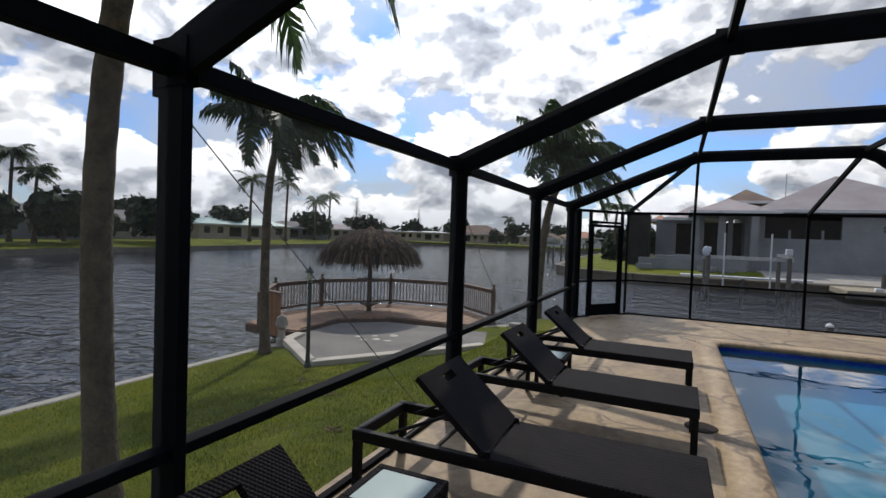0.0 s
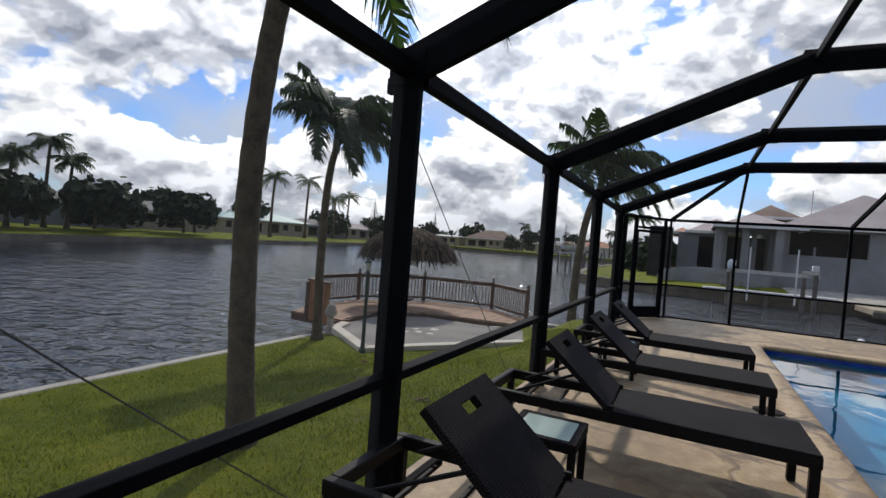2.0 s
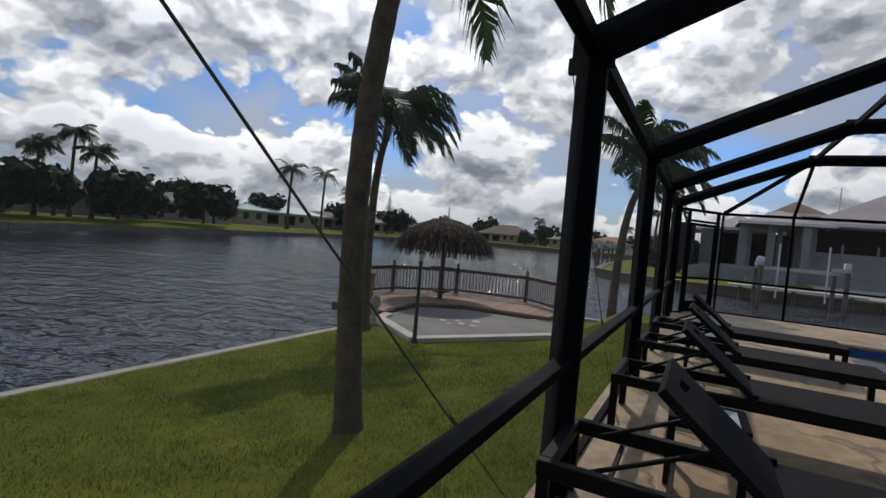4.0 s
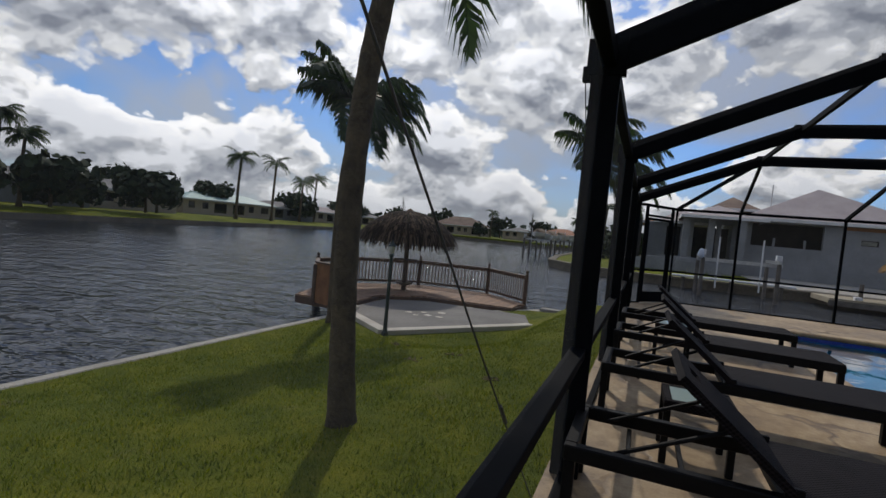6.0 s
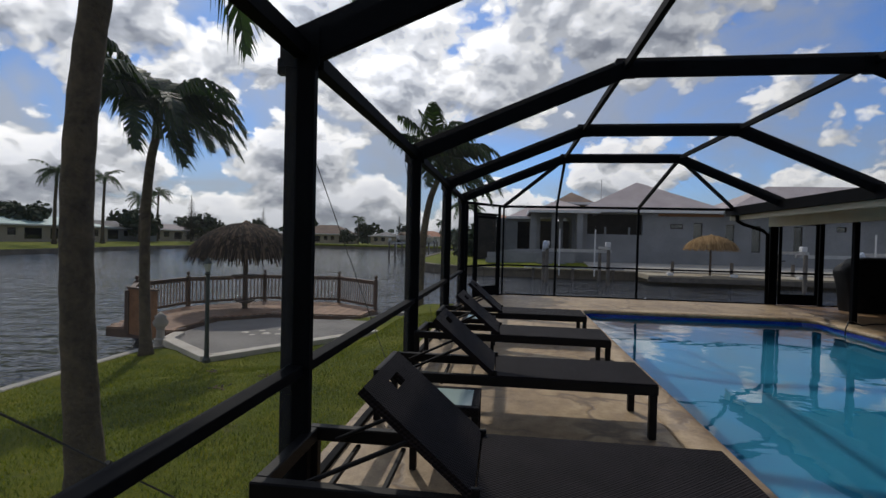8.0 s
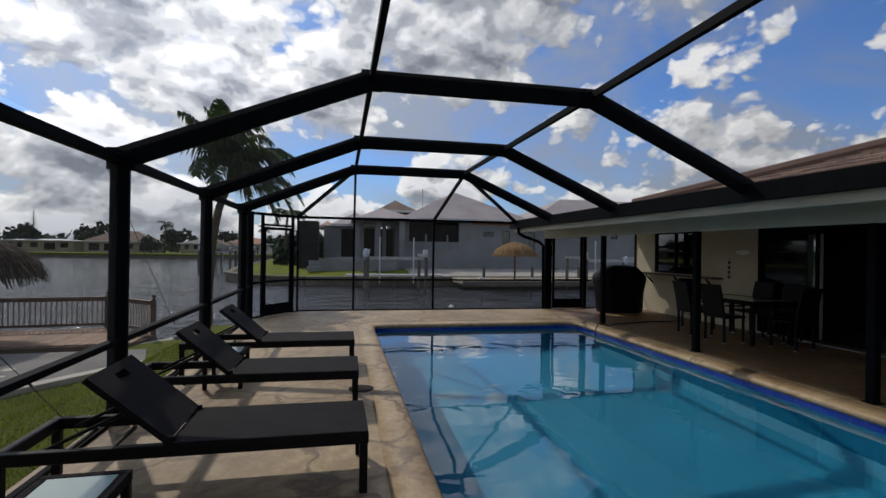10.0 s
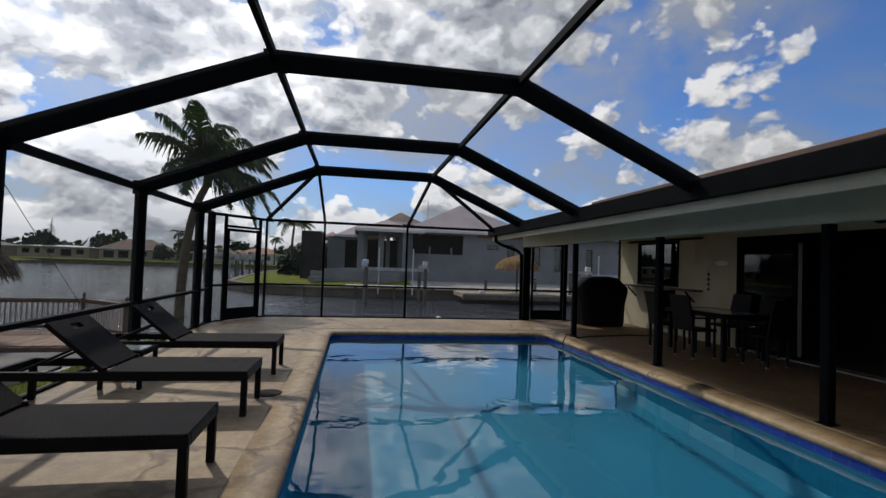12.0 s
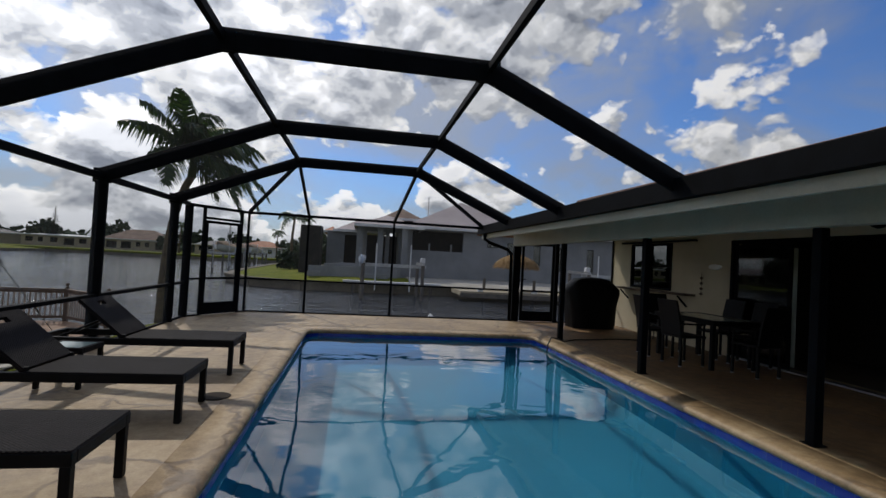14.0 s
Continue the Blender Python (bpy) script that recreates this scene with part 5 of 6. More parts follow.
def dining_chair(m):
    t = thing("dining_chair", "dark high-backed patio dining chair at the table", "dining chair", "chairs round the dining table", m)
    for x, y in itertools.product((-0.2, 0.2), (-0.2, 0.2)):
        part("leg", box(B(), x - 0.017, x + 0.017, y - 0.017, y + 0.017, 0.02, 0.43, 0.003), CHAIR_BLACK, t)
        part("foot_cap", box(B(), x - 0.019, x + 0.019, y - 0.019, y + 0.019, 0.004, 0.022, 0.003), STEEL, t, "metal foot cap")
    part("seat", box(B(), -0.23, 0.23, -0.23, 0.23, 0.43, 0.47, 0.01), CHAIR_BLACK, t)
    bm = B()
    n = 7
    rows_ = [[bm.verts.new((x, -0.215 - 0.10 * (i / n) ** 1.4 + o, 0.47 + 0.53 * i / n)) for x, o in ((-0.22, -0.015), (0.22, -0.015), (0.22, 0.015), (-0.22, 0.015))] for i in range(n + 1)]
    for r0_, r1_ in zip(rows_, rows_[1:]):
        for q in range(4):
            bm.faces.new((r0_[q], r0_[(q + 1) % 4], r1_[(q + 1) % 4], r1_[q]))
    bm.faces.new(rows_[0])
    bm.faces.new(rows_[-1][::-1])
    part("backrest", bm, CHAIR_BLACK, t)
    for s in (-1, 1):
        part("armrest", bar(B(), (s * 0.225, -0.2, 0.65), (s * 0.225, 0.2, 0.64), 0.035, 0.025, 0.004), CHAIR_BLACK, t)
        part("arm_post", bar(B(), (s * 0.225, 0.18, 0.45), (s * 0.225, 0.18, 0.635), 0.025, 0.025, 0.003), CHAIR_BLACK, t)
    return t


dt = thing("dining_table", "dark patio dining table with a pale glass top", "dining table", at=pose(8.5, 7.25, 0))
for x, y in itertools.product((-0.38, 0.38), (-0.65, 0.65)):
    part("leg", box(B(), x - 0.03, x + 0.03, y - 0.03, y + 0.03, 0.004, 0.70, 0.004), CHAIR_BLACK, dt)
for a, b, c, d in ((-0.44, 0.44, -0.72, -0.65), (-0.44, 0.44, 0.65, 0.72), (-0.44, -0.37, -0.65, 0.65), (0.37, 0.44, -0.65, 0.65)):
    part("apron", box(B(), a, b, c, d, 0.66, 0.735, 0.004), CHAIR_BLACK, dt)
part("tabletop", box(B(), -0.37, 0.37, -0.65, 0.65, 0.722, 0.732, 0.002), FROSTED, dt, "pale glass top")
ch = dining_chair(pose(7.95, 7.75, 0, 0, 0, -96))
for x, y, r in ((7.94, 7.02, -86), (9.04, 7.60, 90), (9.05, 6.94, 94), (8.48, 8.32, 178), (8.58, 6.3, 8)):
    copy_thing(ch, pose(x, y, 0, 0, 0, r))

hose = thing("garden_hose", "dark hose running over the tan floor into the pool", "hose")
pts = [(9.36, 9.95, 0.42), (9.28, 9.87, 0.25), (9.2, 9.7, 0.10), (9.05, 9.5, 0.02), (8.6, 9.25, 0.016), (8.1, 9.3, 0.016), (7.6, 9.15, 0.016), (7.1, 9.05, 0.016), (6.78, 8.8, 0.018), (6.55, 8.62, 0.10), (6.42, 8.55, 0.12), (6.34, 8.5, 0.0), (6.32, 8.48, -0.14)]
part("tube", tube(B(), pts, 0.012, 8), RUBBER, hose, smooth=True)
coil = thing("cable_loop", "black cable hanging in a loop from the wall outlet", "cable")
part("cord", tube(B(), [(9.385, 9.99, 0.44), (9.33, 9.97, 0.36), (9.32, 9.93, 0.22), (9.33, 9.80, 0.13), (9.34, 9.62, 0.10), (9.34, 9.50, 0.18), (9.35, 9.45, 0.34)], 0.008, 8), RUBBER, coil, smooth=True)
ol = thing("wall_outlet", "dark weatherproof outlet box on the cream wall", "outlet", at=pose(HOUSE_X, 9.99, 0.49))
part("box", box(B(), -0.055, -0.002, -0.05, 0.05, -0.07, 0.07, 0.008), RUBBER, ol)
# house number tiles and a small plaque, set on the wall
nm = thing("wall_ornament", "small column of dark hanging ornaments on the cream wall", "wall ornament", at=pose(HOUSE_X, 8.52, 1.2))
for k in range(4):
    part("charm", lathe(B(), [(0.005, -0.03), (0.028, -0.01), (0.028, 0.01), (0.005, 0.03)], 8, (-0.03, 0, 0.14 - k * 0.10)), POLE_WOOD, nm)
part("string", box(B(), -0.033, -0.028, -0.002, 0.002, -0.2, 0.24), RUBBER, nm)
pl = thing("wall_plaque", "pale oval plaque on the cream wall above the ornaments", "plaque", at=pose(HOUSE_X, 8.2, 1.56))
bm = lathe(B(), [(0.13, 0), (0.13, 0.012), (0.115, 0.02)], 24)
bmesh.ops.transform(bm, matrix=Matrix.Rotation(radians(-90), 4, "Y") @ Matrix.Diagonal((0.4, 1.3, 1, 1)), verts=bm.verts)
part("disc", bm, WHITE_PAINT, pl)
fan = thing("ceiling_fan", "dark ceiling fan at rest under the lanai ceiling", "ceiling fan", at=pose(8.0, 4.2, 2.22))
part("rod", tube(B(), [(0, 0, 0), (0, 0, -0.12)], 0.015, 8), BRONZE, fan)
part("motor", lathe(B(), [(0.05, -0.12), (0.11, -0.14), (0.11, -0.2), (0.06, -0.24), (0.02, -0.26)], 16), BRONZE, fan)
for k in range(5):
    bm = B()
    box(bm, 0.12, 0.58, -0.06, 0.06, -0.175, -0.167, 0.002, Matrix.Rotation(radians(72 * k + 10), 4, "Z"))
    part("blade", bm, RAIL_WOOD, fan)


# ---- the big house across the branch canal ----
def wall_with(bm, x0, x1, y, z0, z1, holes, d=0.35):
    """A wall along x at y with openings (x0, x1, z0, z1)."""
    cuts = sorted({x0, x1, *[h[0] for h in holes], *[h[1] for h in holes]})
    for a, b in zip(cuts, cuts[1:]):
        mid = (a + b) / 2
        hs = sorted([h for h in holes if h[0] < mid < h[1]], key=lambda h: h[2])
        z = z0
        for h in hs:
            if h[2] > z:
                box(bm, a, b, y, y + d, z, h[2])
            z = h[3]
        if z1 > z:
            box(bm, a, b, y, y + d, z, z1)


GZ = -0.55
hs = thing("canal_house", "grey unfinished stucco house with a pale hip roof across the canal", "house")
HW = 50.0
wins = [(8.24, 13.55, 2.35, 4.40), (16.15, 17.35, 3.02, 3.49), (18.31, 19.14, 1.9, 3.62), (21.24, 22.03, 1.4, 3.52), (23.6, 24.41, 0.9, 3.45), (27.3, 28.1, 0.9, 3.45), (31.0, 31.9, 3.0, 3.5), (36, 39, 1.4, 3.5)]
bm = B()
wall_with(bm, 7.2, 44, HW, GZ - 0.4, 4.55, wins)
box(bm, 7.2, 7.55, HW + 0.35, HW + 14, GZ - 0.4, 4.55)
box(bm, 43.65, 44, HW + 0.35, HW + 14, GZ - 0.4, 4.55)
part("wall", bm, GREY_STUCCO, hs)
# added dark backing: painted shade seen through the openings
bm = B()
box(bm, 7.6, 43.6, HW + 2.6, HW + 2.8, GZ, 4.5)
part("shade_backing", bm, DARK_SHADE_TRIM, hs)
for k, (a, b, c, d) in enumerate(wins[1:]):
    wn = part("window", box(B(), a + 0.05, b - 0.05, HW + 0.16, HW + 0.2, c + 0.05, d - 0.05), WINDOW_GLASS, hs)
    bm = B()
    for u in ((a, a + 0.06, c, d), (b - 0.06, b, c, d), (a, b, c, c + 0.06), (a, b, d - 0.06, d)):
        box(bm, u[0], u[1], HW + 0.12, HW + 0.24, u[2], u[3])
    part("frame", bm, DARK_SHADE_TRIM, wn)
# posts and things seen in the big opening
for x in (10.1, 12.4):
    part("opening_post", box(B(), x - 0.08, x + 0.08, HW + 0.5, HW + 0.66, 2.35, 3.1), GREY_STUCCO, hs)
part("eave_band", box(B(), 15.0, 21.0, HW - 0.03, HW - 0.002, 4.22, 4.5), ORANGE_WOOD, hs, "rust brown band of bare boards under the eave")
# left wing: set back rooms with columns
bm = B()
wall_with(bm, 2.9, 7.2, HW + 1.2, GZ - 0.4, 4.4, [(3.7, 5.6, GZ + 0.1, 4.05), (6.0, 6.9, 0.6, 4.0)])
wall_with(bm, -0.4, 2.9, HW + 3.0, GZ - 0.4, 3.9, [(1.4, 2.7, GZ + 0.1, 3.6)])
box(bm, -0.4, -0.05, HW + 3.35, HW + 13, GZ - 0.4, 3.9)
part("wing_wall", bm, GREY_STUCCO, hs)
# the same painted shade behind the wing's openings
bm = B()
box(bm, -0.3, 7.1, HW + 5.2, HW + 5.4, GZ, 3.8)
part("shade_backing", bm, DARK_SHADE_TRIM, hs)
for x, y in ((2.95, HW - 0.1), (7.35, HW - 1.2), (5.0, HW - 0.3)):
    part("column", box(B(), x - 0.28, x + 0.28, y - 0.28, y + 0.28, GZ - 0.3, 4.35), GREY_STUCCO, hs)


bm = B()
a = [bm.verts.new(p) for p in ((7.6, 42.35, -0.80), (44, 42.35, -0.80), (44, 46.0, -0.42), (44, HW - 0.02, -0.42), (7.6, HW - 0.02, -0.42), (7.6, 46.0, -0.42))]
b = [bm.verts.new((v.co.x, v.co.y, -1.3)) for v in a]
bm.faces.new((a[0], a[1], a[2], a[5]))
bm.faces.new((a[5], a[2], a[3], a[4]))
for k in range(6):
    bm.faces.new((a[k], b[k], b[(k + 1) % 6], a[(k + 1) % 6]))
part("house_terrace", bm, CONCRETE, kind="structure", label="grey concrete terrace between the unfinished house and the canal")


def hip_roof(name, x0, x1, y0, y1, z, top, over, mat, parent, flat=0.0):
    bm = B()
    x0, x1, y0, y1 = x0 - over, x1 + over, y0 - over, y1 + over
    w2 = (y1 - y0) / 2
    ym = (y0 + y1) / 2
    inset = min(w2, (x1 - x0) / 2 - 0.01)
    r0_, r1_ = (x0 + inset, ym, top), (x1 - inset, ym, top)
    c = [(x0, y0, z), (x1, y0, z), (x1, y1, z), (x0, y1, z)]
    quad(bm, c[0], c[1], r1_, r0_)
    quad(bm, c[2], c[3], r0_, r1_)
    bm.faces.new([bm.verts.new(p) for p in (c[1], c[2], r1_)])
    bm.faces.new([bm.verts.new(p) for p in (c[3], c[0], r0_)])
    quad(bm, *c)
    bmesh.ops.remove_doubles(bm, verts=bm.verts, dist=1e-4)
    r = part(name, bm, mat, parent)
    bm = B()
    for p, q in zip(c, c[1:] + c[:1]):
        bar(bm, p, q, 0.06, 0.26)
    part("fascia", bm, HOUSE_TRIM, r)
    return r


hip_roof("roof", 8.0, 21.0, HW + 0.2, HW + 13, 4.65, 8.3, 0.9, ROOF_FELT, hs)
hip_roof("roof", 21.6, 44.0, HW + 0.2, HW + 13, 4.60, 8.0, 0.9, ROOF_FELT, hs)
hip_roof("roof", 3.0, 8.6, HW - 1.2, HW + 9, 4.45, 6.0, 0.6, ROOF_FELT, hs)
hip_roof("roof", 0.9, 5.0, HW + 3.2, HW + 13, 4.0, 5.7, 0.7, ROOF_FELT, hs)
hip_roof("roof", -0.6, 0.2, HW + 5.2, HW + 13, 3.9, 4.7, 0.5, ROOF_ORANGE, hs)
hip_roof("roof", 5.6, 10.2, HW + 8, HW + 14, 6.0, 7.6, 0.3, ROOF_BROWN, hs)
part("roof_vent", tube(B(), [(16.3, HW + 4.4, 5.9), (16.3, HW + 4.4, 6.7)], 0.22, 10), DARK_SHADE_TRIM, hs)
part("vent_pipe", tube(B(), [(10.4, HW + 5.0, 6.0), (10.4, HW + 5.0, 8.4)], 0.05, 8), HOUSE_TRIM, hs)
# dark screened tower beside the house
tw = thing("screened_bay", "tall dark screened bay standing beside the grey house", "screen enclosure")
part("frame", box(B(), -2.9, -0.9, HW + 1.0, HW + 4.0, GZ, 4.25), DARK_SHADE_TRIM, tw)
# terrace walls
bm = B()
box(bm, -1.5, 6.6, HW - 3.6, HW - 3.3, GZ - 0.2, 0.35)
box(bm, 1.2, 7.0, HW - 2.2, HW - 1.9, GZ - 0.2, 0.7)
box(bm, -0.2, 3.0, HW - 2.6, HW - 1.6, 0.35, 0.55)
part("terrace_wall", bm, GREY_STUCCO, kind="structure", label="low grey block terrace walls before the unfinished house")
for k, (x, w_) in enumerate(((3.8, 1.4), (5.2, 1.0), (-1.0, 1.2))):
    p = thing("block_pile", "low stack of grey building blocks on the bank", "building blocks", "", pose(x, HW - 4.6, -0.55))
    for i, j in itertools.product(range(4), range(2)):
        part("block", box(B(), -w_ / 2 + i * w_ / 4, -w_ / 2 + (i + 0.94) * w_ / 4, -0.2, 0.2, j * 0.2, j * 0.2 + 0.19), GREY_STUCCO, p)

# docks, boat lifts and pilings of the branch canal
dk = thing("floating_dock", "low tan concrete dock along the far seawall", "dock", at=pose(0, 0, 0))
part("platform", box(B(), 10.9, 30.0, 37.5, 41.4, -1.22, -0.86, 0.03), mottled("tan_dock", (0.26, 0.22, 0.15), (0.38, 0.33, 0.24), 0.6, 8, 0.85, 0.01), dk)
part("bumper_rail", box(B(), 10.85, 30.0, 37.4, 37.5, -1.34, -1.0), PILE_WOOD, dk)
for x in (12.5, 17.0, 21.5, 26.0):
    part("cleat_block", box(B(), x - 0.2, x + 0.2, 37.7, 38.1, -0.86, -0.66, 0.02), HOUSE_TRIM, dk)
    part("pile", tube(B(), [(x + 1.2, 41.2, -3.2), (x + 1.2, 41.2, 0.1)], 0.13, 10), PILE_WOOD, dk)
wk = thing("lift_catwalk", "narrow pale catwalk beside the boat lift", "dock")
part("walkway", box(B(), 1.8, 9.8, 40.4, 41.2, -0.72, -0.58, 0.02), HOUSE_TRIM, wk)
for x in (2.6, 5.8, 9.0):
    part("pile", tube(B(), [(x, 40.8, -3.2), (x, 40.8, -0.72)], 0.12, 8), PILE_WOOD, wk)


def boat_lift(x0, x1, y, label):
    t = thing("boat_lift", label, "boat lift", "boat lifts")
    for x in (x0, x1):
        part("pile", tube(B(), [(x, y, -3.2), (x, y, 0.95)], 0.13, 10), PILE_WOOD, t)
        part("pile", tube(B(), [(x, y + 3.4, -3.2), (x, y + 3.4, 0.95)], 0.13, 10), PILE_WOOD, t)
        part("top_beam", box(B(), x - 0.1, x + 0.1, y - 0.2, y + 3.6, 0.95, 1.15), STEEL, t)
        part("motor_box", box(B(), x - 0.16, x + 0.16, y + 0.1, y + 0.5, 1.15, 1.5, 0.03), HOUSE_TRIM, t)
    part("cradle_beam", box(B(), x0 - 0.3, x1 + 0.3, y + 0.5, y + 0.7, 0.72, 0.95), STEEL, t)
    for x in (x0 + 0.9, x1 - 0.9):
        part("guide_pole", tube(B(), [(x, y + 0.3, -1.0), (x, y + 0.3, 2.4)], 0.05, 8), HOUSE_TRIM, t)
    return t


boat_lift(3.3, 7.6, 35.6, "galvanised boat lift on dark piles with white guide poles")
boat_lift(20.2, 25.5, 35.0, "galvanised boat lift with white guide poles and cloth tied on")
for x, y, z in ((3.15, 35.45, 1.2), (23.6, 35.0, 0.9)):
    cl = thing("tarpaulin", "bundled pale blue cloth hanging on a boat lift beam", "cloth", at=pose(x, y, z))
    bm = B()
    bmesh.ops.create_icosphere(bm, subdivisions=2, radius=0.28)
    for v in bm.verts:
        v.co = Vector((v.co.x * 0.7, v.co.y * 0.6, v.co.z * 1.2)) * (1 + 0.3 * noise.noise(v.co * 5))
    part("cloth", bm, BLUE_CLOTH, cl, smooth=True)
for x, y, h in ((5.05, 16.6, -0.75), (8.6, 17.5, -0.9), (5.8, 19.0, -0.8)):
    p = thing("mooring_pile", "short weathered mooring pile with a white cap in the water", "pile", "", pose(x, y, -3.2))
    part("shaft", tube(B(), [(0, 0, 0), (0, 0, h + 3.2)], 0.10, 12), PILE_WOOD, p, smooth=False)
    part("cap", lathe(B(), [(0.115, 0), (0.11, 0.05), (0.02, 0.12)], 12, (0, 0, h + 3.2)), HOUSE_TRIM, p)
thatch_umbrella(pose(15.9, 39.4, -0.86), 1.9, 3.05, 0.26, THATCH_GOLD, "golden thatched umbrella on the far dock", 9)


def covered_boat(m, l, w_, label):
    """A boat with a canvas cover, its bow towards +x."""
    t = thing("boat", label, "boat", "boats on lifts beyond the point", m)
    n = 10
    hull, cover = B(), B()
    lines = []
    for bm, (z0, z1, z2) in ((hull, (0.0, 0.45, 0.9)), (cover, (0.9, 1.25, 1.6))):
        rows_ = []
        for i in range(n + 1):
            f = i / n
            hw = w_ / 2 * (1 - max(0.0, f - 0.45) ** 2 * 3.2) * (0.9 + 0.1 * min(f * 4, 1))
            up_ = 0.25 * f * f
            if bm is hull:
                pts = [(-hw, z2 + up_), (-hw * 0.85, z1 + up_), (0, z0 + up_ * 2), (hw * 0.85, z1 + up_), (hw, z2 + up_)]
            else:
                pk = z2 - 0.5 * abs(f - 0.4)
                pts = [(-hw, z0 + up_), (-hw * 0.5, (z0 + pk) / 2 + up_ + 0.1), (0, pk + up_), (hw * 0.5, (z0 + pk) / 2 + up_ + 0.1), (hw, z0 + up_)]
            rows_.append([bm.verts.new((-l / 2 + l * f, y, z)) for y, z in pts])
        for r0_, r1_ in zip(rows_, rows_[1:]):
            for q in range(4):
                bm.faces.new((r0_[q], r0_[q + 1], r1_[q + 1], r1_[q]))
        bm.faces.new(rows_[0])
    part("hull", hull, HOUSE_TRIM, t, "white hull", smooth=True)
    part("cover", cover, CANVAS, t, "brown canvas cover", smooth=True)
    return t


CANVAS = mottled("brown_boat_canvas", (0.16, 0.11, 0.07), (0.26, 0.19, 0.12), 1, 12, 0.9, 0.01)
for k, (x, y) in enumerate(((-15.6, 64.5), (-15.9, 74.0), (-16.0, 84.0))):
    boat_lift(x, x + 3.6, y, "galvanised boat lift on dark piles beyond the point")
    covered_boat(pose(x + 1.8, y + 1.6, 0.75, 0, 0, 90 if k % 2 else -90), 6.4, 2.3, "white boat under a brown canvas cover on a boat lift")
hedge = thing("hedge", "dark green clipped hedge by the screened bay", "hedge", at=pose(-4.6, 58.5, -0.5))
rng = random.Random(12)
bm = B()
for k in range(420):
    c = Vector((rng.uniform(-1.5, 1.5), rng.uniform(-0.6, 0.6), rng.uniform(0.1, 1.9)))
    a = Vector((rng.gauss(0, 1), rng.gauss(0, 1), rng.gauss(0, 1))).normalized()
    b = a.orthogonal().normalized()
    bm.faces.new([bm.verts.new(c + (a * math.cos(q) + b * math.sin(q)) * 0.22 * rng.uniform(0.6, 1.2)) for q in (0.2, 1.4, 2.6, 3.9, 5.2)])
part("foliage", bm, TREE_DARK, hedge)

# stone ornament at the curb's end, and pale irregular patches on the pad
orn = thing("garden_ornament", "squat weathered grey stone ornament beside the pale curb", "garden ornament", at=pose(-7.08, 9.2, -1.1))
part("plinth", lathe(B(), [(0.02, 0), (0.13, 0.0), (0.13, 0.10), (0.09, 0.13), (0.08, 0.3), (0.10, 0.34)], 12), CONCRETE, orn)
part("urn", lathe(B(), [(0.07, 0.34), (0.14, 0.40), (0.16, 0.48), (0.11, 0.56), (0.13, 0.60), (0.05, 0.66), (0.01, 0.70)], 12), CONCRETE, orn, smooth=True)
rng = random.Random(31)
for k, (x, y, s) in enumerate(((-5.9, 10.7, 0.13), (-5.6, 11.0, 0.10), (-5.2, 11.3, 0.15), (-5.35, 10.7, 0.13), (-5.0, 10.7, 0.12), (-5.6, 10.45, 0.08))):
    bm = B()
    ring = [bm.verts.new((s * math.cos(q) * rng.uniform(0.6, 1.2), s * math.sin(q) * rng.uniform(0.5, 1.1), 0.004)) for q in [j * 0.52 for j in range(12)]]
    bm.faces.new(ring)
    sp = new("spatter")
    sp.matrix_world = pose(x, y, -1.07, 0, 0, k * 50)
    tagged(sp, label="pale irregular patch on the concrete pad", category="stain", group="pale spatters on the pad")
    part("patch", bm, CURB, sp)

# ---- far houses and trees ----
def blob_tree(m, w_, h_, seed, mat=TREE_DARK, label="dense dark green tree on the far bank", clumps=9):
    rng = random.Random(seed)
    t = thing("tree", label, "tree", "trees of the far bank", m)
    part("trunk", tube(B(), [(0, 0, 0), (0.1, 0, h_ * 0.3), (0, 0.1, h_ * 0.5)], [0.22, 0.17, 0.12], 7), TRUNK, t)
    bm = B()
    for k in range(clumps * 60):
        c = k % clumps
        r2 = random.Random(seed * 100 + c)
        cx, cy, cz = r2.uniform(-0.32, 0.32) * w_, r2.uniform(-0.3, 0.3) * w_, r2.uniform(0.35, 0.78) * h_
        rr = r2.uniform(0.18, 0.30) * w_
        d = Vector((rng.gauss(0, 1), rng.gauss(0, 1), rng.gauss(0, 0.8))).normalized()
        p = Vector((cx, cy, cz)) + d * rr * rng.uniform(0.6, 1.05)
        p.z = max(p.z, 0.15 * h_)
        s = 0.055 * w_ + 0.12
        a = Vector((rng.gauss(0, 1), rng.gauss(0, 1), rng.gauss(0, 1))).normalized()
        b = a.orthogonal().normalized()
        n = (d * 0.8 + a * 0.6).normalized()
        a = n.orthogonal().normalized()
        b = n.cross(a)
        v = [bm.verts.new(p + (a * math.cos(q) + b * math.sin(q)) * s * rng.uniform(0.6, 1.2)) for q in (0.2, 1.4, 2.6, 3.9, 5.2)]
        bm.faces.new(v)
    part("crown", bm, mat, t)
    return t


